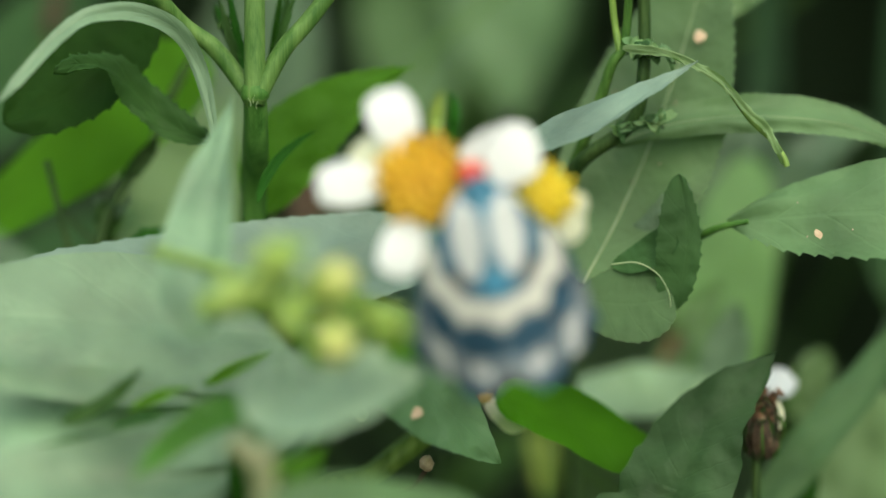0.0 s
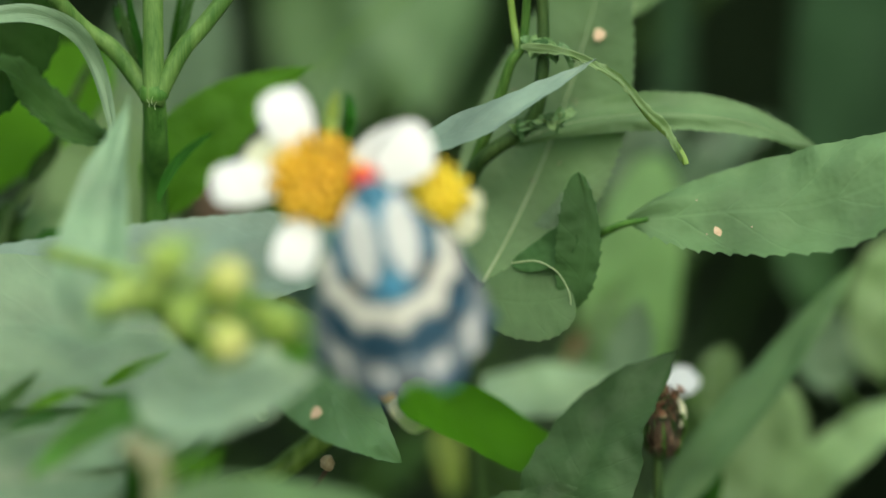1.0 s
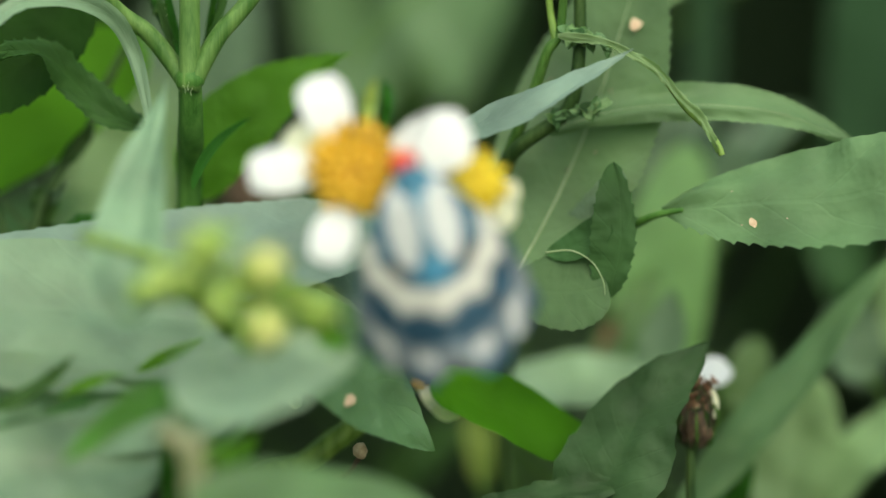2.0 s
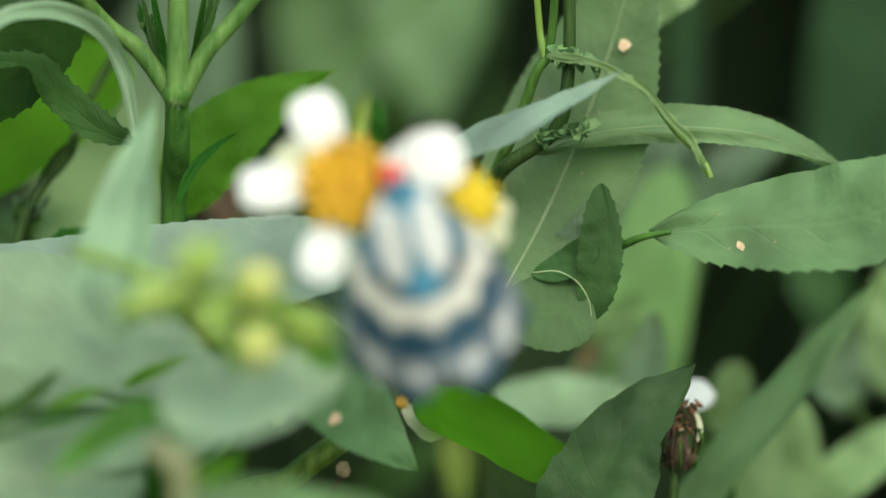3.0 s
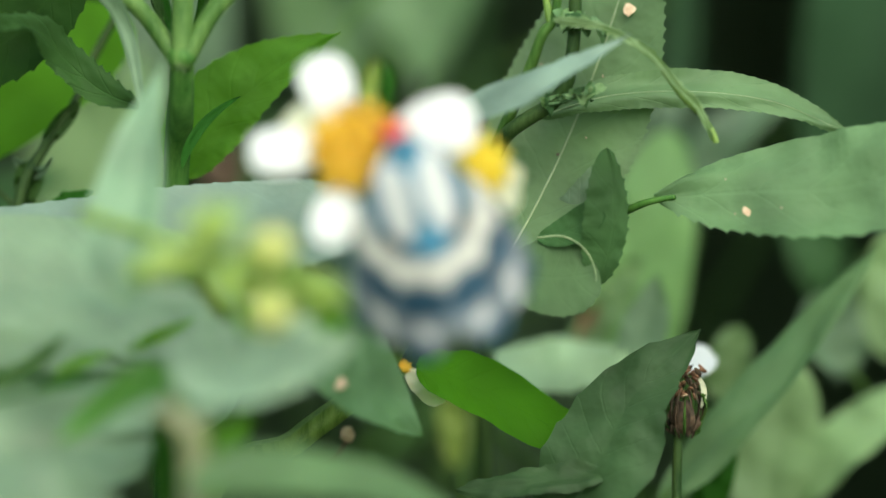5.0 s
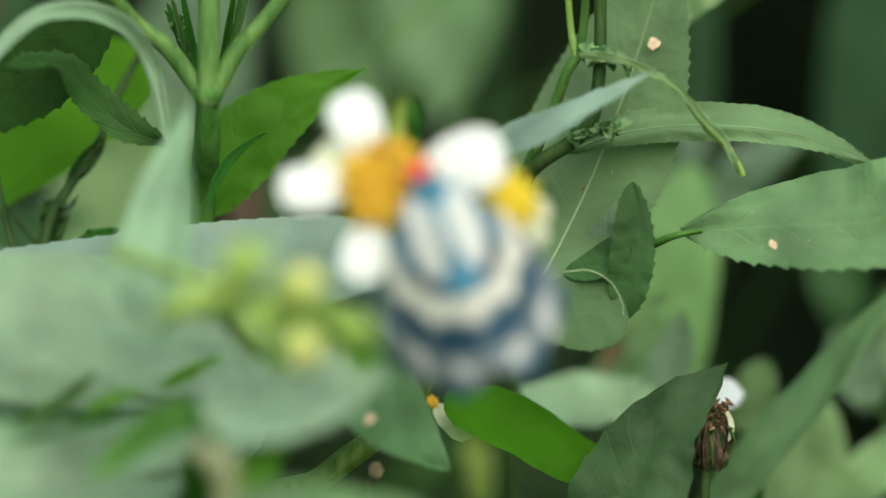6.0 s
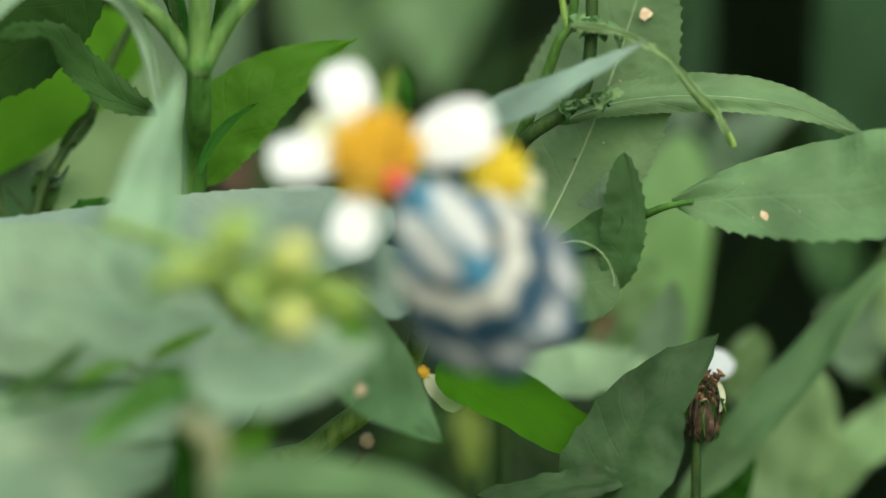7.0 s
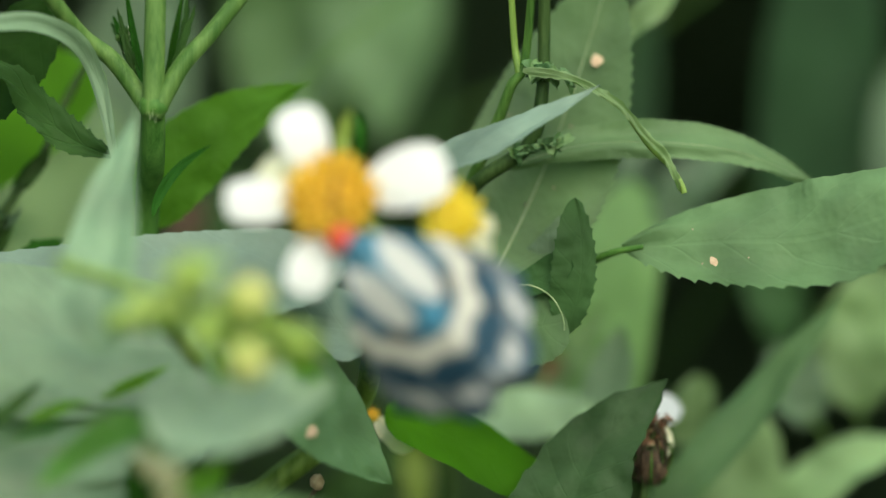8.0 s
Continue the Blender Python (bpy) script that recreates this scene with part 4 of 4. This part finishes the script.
for b0, m0, t0, w, m in (((0.0367, 1.1, 0.5885), (0.038, 1.105, 0.5891), (0.0393, 1.108, 0.5904), 2.0e-3, PETAL), ((0.0378, 1.102, 0.5874), (0.039, 1.106, 0.5883), (0.0404, 1.109, 0.5891), 1.4e-3, PETAL), ((0.0378, 1.092, 0.5894), (0.0386, 1.0917, 0.5875), (0.0382, 1.0913, 0.5853), 0.37e-3, PETAL_OLD)):
    bm = bmesh.new()
    blade(bm, (b0, m0, t0), w, (0, -0.92, 0.38), 0.1, a=0.5, b=0.5, wave=0.0002, cols=4)
    part("petal", bm, m, dry)

# ---- plants behind ----
back = plant("background_weed", (0.0374, 1.1818, 0.5916)[:2] + (0.0,), "weed with broad pale green leaves", "plant")
stalk(back, "stem", [(back.location.x, back.location.y, -0.01), (0.0414, 1.1628, 0.4843), (0.0406, 1.1754, 0.5554), (0.0371, 1.169, 0.577)], 0.0020, 0.0012, STEM)
leaf(back, [(0.0288, 1.1332, 0.5752), (0.0307, 1.1364, 0.5934), (0.035, 1.1451, 0.6139)], 7.1e-3, (-0.1, -0.8, 0.59), LEAF_BRIGHT, "broad bright green upright leaf", a=0.5, b=0.5, fold=0.1)
leaf(back, [(0.0088, 1.1196, 0.5847), (0.0195, 1.1196, 0.5844), (0.0289, 1.1159, 0.5866)], 5.69e-3, (0, -0.51, 0.86), LEAF_SOFT, a=0.3, b=0.35)
leaf(back, [(0.0286, 1.1174, 0.5837), (0.0313, 1.1186, 0.5905), (0.0328, 1.1199, 0.598)], 3.38e-3, (-0.1, -0.8, 0.59), LEAF_GLOSS, wave=0.0003)
leaf(back, [(0.0336, 1.1049, 0.57), (0.0472, 1.1075, 0.5853), (0.0618, 1.1107, 0.6035)], 3.6e-3, (-0.3, -0.75, 0.59), LEAF_UP, "long narrow grey-green leaf", a=0.5, b=0.8, fold=0.15)
leaf(back, [(0.0471, 1.1207, 0.5621), (0.0491, 1.123, 0.5749), (0.0502, 1.1248, 0.5854)], 6.25e-3, (0, -0.71, 0.7), LEAF_SILK, a=0.5, b=0.45)
leaf(back, [(0.0426, 1.113, 0.577), (0.0446, 1.113, 0.5817), (0.0483, 1.114, 0.585)], 0.96e-3, (0, -0.74, 0.67), LEAF_THIN)
leaf(back, [(0.0422, 1.1239, 0.5801), (0.0427, 1.1247, 0.5847), (0.045, 1.1256, 0.5899)], 3.09e-3, (0, -0.74, 0.67), LEAF_PALE, a=0.5, b=0.5)
leaf(back, [(0.0533, 1.1215, 0.5666), (0.0609, 1.1232, 0.5764), (0.0732, 1.124, 0.5809)], 4.04e-3, (0, -0.71, 0.7), LEAF_SILK, a=0.5, b=0.6)
leaf(back, [(0.0597, 1.1295, 0.583), (0.057, 1.1304, 0.5883), (0.055, 1.1313, 0.5936)], 4.41e-3, (0, -0.74, 0.67), LEAF_DULL, a=0.5, b=0.5)
leaf(back, [(0.0661, 1.1347, 0.5835), (0.0669, 1.1364, 0.5934), (0.07, 1.1381, 0.6033)], 5.88e-3, (0, -0.74, 0.67), LEAF_PALE, a=0.5, b=0.5)
leaf(back, [(0.0397, 1.1063, 0.5667), (0.0405, 1.1075, 0.5734), (0.0424, 1.1084, 0.5786)], 2.94e-3, (0, -0.83, 0.56), LEAF_DARK, a=0.5, b=0.5)
leaf(back, [(0.0234, 1.1297, 0.5845), (0.0239, 1.1304, 0.5883), (0.0249, 1.131, 0.5917)], 1.62e-3, (0, -0.88, 0.48), DRY_TAN, "withered brown leaf")
leaf(back, [(0.0197, 1.1296, 0.5837), (0.0258, 1.1308, 0.5905), (0.0308, 1.1321, 0.5981)], 2.65e-3, (0, -0.76, 0.65), LEAF_PALE, a=0.5, b=0.5)
leaf(back, [(0.0281, 1.1624, 0.5967), (0.0316, 1.1643, 0.6076), (0.0356, 1.1661, 0.6177)], 4.85e-3, (0, -0.76, 0.65), LEAF_DULL, a=0.5, b=0.5)
far = plant("distant_weed", (0.0105, 1.3295, 0.5656)[:2] + (0.0,), "leafy weed standing in the shade", "plant")
stalk(far, "stem", [(far.location.x, far.location.y, -0.01), (0.0087, 1.3129, 0.4715), (0.0014, 1.2779, 0.5607), (-0.007, 1.2345, 0.6028), (-0.0079, 1.2389, 0.6275)], 0.0025, 0.0015, STEM)
leaf(far, [(0.0005, 1.2, 0.6412), (0.0, 1.197, 0.6252), (0.001, 1.193, 0.6106)], 9.4e-3, (0, -0.76, 0.65), LEAF, "broad pale leaf hanging in the shade", a=0.45, b=1.05)
leaf(far, [(-0.0166, 1.2, 0.6419), (-0.014, 1.205, 0.6247), (-0.0134, 1.2, 0.6089)], 8.6e-3, (0, -0.76, 0.65), LEAF, a=0.5, b=0.6)
leaf(far, [(-0.0352, 1.1848, 0.6091), (-0.0348, 1.1871, 0.6217), (-0.0316, 1.1899, 0.6375)], 8.82e-3, (0, -0.76, 0.65), LEAF_DULL, a=0.5, b=0.6)
leaf(far, [(-0.0269, 1.1532, 0.6023), (-0.0269, 1.154, 0.6069), (-0.0261, 1.1551, 0.6131)], 2.94e-3, (0, -0.88, 0.48), DRY, "dry brown leaf")
leaf(far, [(-0.027, 1.1919, 0.5916), (-0.0246, 1.1932, 0.5987), (-0.0214, 1.195, 0.6091)], 6.62e-3, (0, -0.76, 0.65), LEAF_FAR)
leaf(far, [(-0.0436, 1.1809, 0.587), (-0.0452, 1.1837, 0.6028), (-0.042, 1.1865, 0.6186)], 10.29e-3, (0, -0.76, 0.65), LEAF_PALE, a=0.5, b=0.6)
# two far leaves whose shade is painted by the darker leaf colour
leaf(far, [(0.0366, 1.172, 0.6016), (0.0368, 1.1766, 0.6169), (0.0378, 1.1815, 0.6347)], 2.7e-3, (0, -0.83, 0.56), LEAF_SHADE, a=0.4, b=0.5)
leaf(far, [(0.0641, 1.19, 0.6457), (0.0631, 1.185, 0.6228), (0.0597, 1.18, 0.5991)], 8.8e-3, (0.1, -0.83, 0.56), LEAF_SHADE, "broad leaf with the dimness of shade in its colour", a=0.5, b=0.45)
leaf(far, [(0.0776, 1.18, 0.627), (0.0743, 1.175, 0.6164), (0.0727, 1.17, 0.6034)], 4.5e-3, (0, -0.8, 0.6), LEAF_DULL, a=0.5, b=0.6)
leaf(far, [(0.0541, 1.165, 0.6016), (0.0558, 1.162, 0.5949), (0.0573, 1.16, 0.5868)], 4.2e-3, (0, -0.8, 0.6), LEAF_FAR, a=0.4, b=0.6)
leaf(far, [(0.038, 1.1525, 0.5984), (0.0419, 1.1545, 0.61), (0.0513, 1.1556, 0.6162)], 3.68e-3, (0, -0.76, 0.65), LEAF_DULL, a=0.5, b=0.6)
leaf(far, [(0.0604, 1.145, 0.5916), (0.0595, 1.143, 0.5856), (0.0584, 1.14, 0.5798)], 3.6e-3, (0, -0.76, 0.65), LEAF_DULL, a=0.5, b=0.6)
leaf(far, [(0.0086, 1.2043, 0.6043), (0.0082, 1.2063, 0.6155), (0.0099, 1.2091, 0.6316)], 1.47e-3, (0, -0.74, 0.67), LEAF_FAR, a=0.5, b=0.6)
leaf(far, [(-0.0809, 1.1547, 0.6108), (-0.066, 1.1574, 0.6262), (-0.0566, 1.1603, 0.6424)], 8.09e-3, (0, -0.68, 0.73), LEAF_FAR)
leaf(far, [(-0.0625, 1.15, 0.63), (-0.0616, 1.15, 0.6344), (-0.0603, 1.15, 0.6383)], 1.6e-3, (0, -0.88, 0.48), DRY, "withered brown leaf", fold=0.6)
leaf(far, [(-0.0723, 1.1518, 0.5946), (-0.0605, 1.153, 0.6011), (-0.0472, 1.1536, 0.6046)], 4.41e-3, (0, -0.76, 0.65), LEAF_FAR)
stalk(far, "twig", [(-0.0112, 1.147, 0.6246), (-0.0088, 1.1476, 0.6284), (-0.0046, 1.1483, 0.6322), (0.0051, 1.1496, 0.6395)], 0.0004, 0.0004, STEM)
leaf(far, [(0.0059, 1.1369, 0.5673), (0.0056, 1.1379, 0.5734), (0.0051, 1.1388, 0.578)], 2.21e-3, (0, -0.88, 0.48), BUD_SHADE, a=0.5, b=0.4)
leaf(far, [(-0.0066, 1.1465, 0.5646), (-0.0034, 1.1473, 0.5692), (0.0036, 1.1482, 0.5738)], 3.68e-3, (0, -0.83, 0.56), LEAF_FOLD, a=0.5, b=0.5)


# ---- the moth ----
def wing_material():
    mat, nodes, links, bsdf = material("wing_banded")
    sep = nodes.new("ShaderNodeSeparateXYZ")
    links.new(nodes.new("ShaderNodeUVMap").outputs["UV"], sep.inputs[0])
    wob = math_node(nodes, links, "MULTIPLY", math_node(nodes, links, "SUBTRACT", noise_tex(nodes, links, 420.0, 3.0), 0.5), 26.0)
    x = math_node(nodes, links, "ABSOLUTE", math_node(nodes, links, "MULTIPLY", math_node(nodes, links, "SUBTRACT", sep.outputs[0], 0.5), 400.0))
    y = math_node(nodes, links, "MULTIPLY", sep.outputs[1], 400.0)

    def ell(cx, cy, rx, ry):
        a = math_node(nodes, links, "DIVIDE", math_node(nodes, links, "SUBTRACT", x, cx), rx)
        b = math_node(nodes, links, "DIVIDE", math_node(nodes, links, "SUBTRACT", y, cy), ry)
        return math_node(nodes, links, "SQRT", math_node(nodes, links, "ADD", math_node(nodes, links, "MULTIPLY", a, a), math_node(nodes, links, "MULTIPLY", b, b)))

    blue, black, cream, white = (0.045, 0.19, 0.3), (0.006, 0.015, 0.024), (0.46, 0.44, 0.385), (0.42, 0.42, 0.405)
    fine = noise_tex(nodes, links, 2500.0, 3.0)
    dark = mix_col(nodes, links, ramp(nodes, links, noise_tex(nodes, links, 500.0, 3.0), [(0.3, 0.0), (0.7, 1.0)]), (0.009, 0.022, 0.036), (0.022, 0.062, 0.098))

    turn = math_node(nodes, links, "ARCTAN2", x, math_node(nodes, links, "SUBTRACT", y, 60.0))
    scallop = math_node(nodes, links, "SUBTRACT", math_node(nodes, links, "ABSOLUTE", math_node(nodes, links, "SINE", math_node(nodes, links, "MULTIPLY", turn, 7.5))), 0.6)

    def inside(e, soft=0.04, shake=0.005, lobes=0.0):
        if lobes:
            e = math_node(nodes, links, "ADD", e, math_node(nodes, links, "MULTIPLY", scallop, lobes))
        e = math_node(nodes, links, "ADD", e, math_node(nodes, links, "MULTIPLY", wob, shake))
        return ramp(nodes, links, math_node(nodes, links, "MULTIPLY", e, 0.5), [(0.5 - soft, 1.0), (0.5 + soft, 0.0)])

    oval = inside(ell(0, 99, 98, 116), 0.03, 0.004, 0.05)
    second = inside(ell(0, 104, 130, 150), 0.03, 0.005, 0.09)
    third = inside(ell(0, 114, 160, 200), 0.03, 0.005, -0.08)
    fourth = inside(ell(0, 120, 184, 238), 0.03, 0.004, 0.10)
    spots = ramp(nodes, links, math_node(nodes, links, "COSINE", math_node(nodes, links, "MULTIPLY", math_node(nodes, links, "SUBTRACT", x, 52.0), 0.088)), [(0.0, 0.3), (0.35, 1.0)])
    stripe = inside(ell(37, 98, 29, 76), 0.05)
    crown = inside(ell(0, 26, 74, 46), 0.15)
    tail = inside(ell(0, 182, 24, 24), 0.15)
    middle = inside(ell(0, 100, 9, 80), 0.2)
    rim = mix_col(nodes, links, math_node(nodes, links, "MAXIMUM", crown, math_node(nodes, links, "MULTIPLY", tail, 0.75)), (0.019, 0.075, 0.118), blue)
    rim = mix_col(nodes, links, math_node(nodes, links, "MULTIPLY", middle, 0.6), rim, (0.12, 0.2, 0.24))
    rim = mix_col(nodes, links, inside(ell(66, 168, 22, 26), 0.12), rim, black)
    col = mix_col(nodes, links, math_node(nodes, links, "MULTIPLY", fourth, spots), dark, white)
    col = mix_col(nodes, links, third, col, dark)
    col = mix_col(nodes, links, second, col, cream)
    col = mix_col(nodes, links, oval, col, rim)
    col = mix_col(nodes, links, stripe, col, white)
    specks = ramp(nodes, links, noise_tex(nodes, links, 1500.0, 4.0), [(0.5, 0.0), (0.68, 0.28)])
    col = mix_col(nodes, links, specks, col, (0.02, 0.03, 0.035))
    links.new(col, bsdf.inputs["Base Color"])
    bsdf.inputs["Roughness"].default_value = 0.5
    bsdf.inputs["Specular IOR Level"].default_value = 0.12
    bp = nodes.new("ShaderNodeBump")
    bp.inputs["Strength"].default_value, bp.inputs["Distance"].default_value = 0.4, 0.0001
    links.new(fine, bp.inputs["Height"])
    links.new(bp.outputs[0], bsdf.inputs["Normal"])
    return mat


WING = wing_material()
BODY = plain_material("body_blue", (0.012, 0.05, 0.08), (0.03, 0.16, 0.25), 900.0, 0.55, 0.0002)
RED = plain_material("head_red", (0.45, 0.03, 0.02), (0.65, 0.08, 0.04), 900.0, 0.6, 0.0002)
BLACK = plain_material("limb_black", (0.008, 0.008, 0.01), (0.02, 0.02, 0.025), 900.0, 0.4)
U = 7.01e-5


def half_width(y):
    """Half the width of the folded wings at y below the crown of the head, in steps of U."""
    k = [(0, 12), (15, 38), (40, 56), (80, 92), (130, 130), (200, 152), (265, 168), (320, 168), (385, 130)]
    for (a, wa), (b, wb) in zip(k, k[1:]):
        if y <= b:
            return wa + (wb - wa) * (y - a) / (b - a)
    return k[-1][1]


def moth():
    ob = tagged(new("moth"), "moth with blue-black wings banded in cream", "moth")
    for sgn in (-1, 1):
        bm = bmesh.new()
        uvl = bm.loops.layers.uv.verify()
        rows = []
        ny, nx = 40, 10
        for i in range(ny + 1):
            v = i / ny
            row = []
            for j in range(nx + 1):
                u = j / nx
                end = 334 + 34 * math.sin(math.pi * min(1, u * 1.15)) - 75 * max(0, u - 0.6)
                end += 5 * math.sin(u * 21)
                y = v * end
                x = u * half_width(y * 385 / max(end, 1) if v > 0.8 else y * 1.03) * (1 + 0.012 * math.sin(v * 40))
                z = 42 + 14 * math.sin(math.pi * min(1, v * 1.1)) - x * (0.2 + 0.25 * v) - 0.0016 * x * x + 1.5 * noise.noise(Vector((x * 0.03, y * 0.03, sgn)))
                z -= 30 * max(0, 0.15 - v) / 0.15
                row.append((bm.verts.new(Vector((sgn * (x + 0.4), -y * 1.08, z)) * U), (0.5 + sgn * x / 400, y / 400)))
            rows.append(row)
        for ra, rb in zip(rows, rows[1:]):
            for k in range(nx):
                quad = (ra[k], ra[k + 1], rb[k + 1], rb[k])
                f = bm.faces.new([q[0] for q in quad])
                for loop, q in zip(f.loops, quad):
                    loop[uvl].uv = q[1]
        part("forewing", bm, WING, ob, "blue-black wing with cream bands")
    part("thorax", ball(bmesh.new(), Vector((0, -55, 12)) * U, 44 * U, (0.85, 1.5, 0.75), 0.06, 3), BODY, ob)
    part("abdomen", ball(bmesh.new(), Vector((0, -190, 8)) * U, 36 * U, (0.9, 3.0, 0.8), 0.05, 3), BODY, ob)
    hd = part("head", ball(bmesh.new(), Vector((-8, 14, 8)) * U, 25 * U, (1.1, 0.9, 0.9), 0.08, 3), RED, ob, "red head")
    for sgn in (-1, 1):
        part("eye", ball(bmesh.new(), Vector((-8 + sgn * 22, 18, 10)) * U, 9 * U, (1, 1, 1), 0.0, 2), BLACK, hd)
        part("antenna", tube(bmesh.new(), [Vector(q) * U for q in ((-8 + sgn * 8, 30, 12), (-8 + sgn * 40, 70, 22), (-8 + sgn * 90, 105, 20))], 2.2 * U, 2.8 * U, 6), BLACK, hd)
        for k in range(3):
            y = -40 - 30 * k
            part("leg", tube(bmesh.new(), [Vector(q) * U for q in ((sgn * 15, y, 0), (sgn * 60, y + 10 - 10 * k, -10), (sgn * 75, y + 5 - 25 * k, -70))], 4 * U, 2 * U, 6), BLACK, ob)
    return ob


MOTH = moth()


def motions():
    walk(MOTH, [
        (0, pose(0.00042, 1.04334, 0.62722, 69.85, -9.85, 1.75)),
        (0.5, pose(0.00012, 1.04323, 0.62658, 69.82, -10.83, 1.93)),
        (1, pose(0.00038, 1.04322, 0.62651, 69.78, -11.82, 2.11)),
        (1.5, pose(0.00021, 1.04325, 0.62673, 69.74, -12.80, 2.30)),
        (2, pose(0.00056, 1.04333, 0.62701, 69.70, -13.78, 2.48)),
        (2.2, pose(0.00048, 1.04332, 0.62716, 69.69, -14.08, 2.53)),
        (3.5, pose(-0.00026, 1.04357, 0.62810, 69.61, -15.75, 2.85)),
        (4, pose(-0.00043, 1.04366, 0.62869, 69.55, -16.73, 3.04)),
        (5.5, pose(-0.00141, 1.04360, 0.62826, 69.53, -17.23, 3.13)),
        (6, pose(-0.00162, 1.04353, 0.62798, 69.37, -19.68, 3.62)),
        (6.5, pose(-0.00316, 1.04305, 0.62520, 71.5, -26.56, 5.06)),
        (7, pose(-0.00295, 1.04278, 0.62374, 78.0, -39.27, 8.29)),
        (7.5, pose(-0.00281, 1.04246, 0.62192, 79.0, -43.17, 9.52)),
        (8, pose(-0.00435, 1.04246, 0.62215, 79.0, -47.04, 10.92)),
    ])


motions()
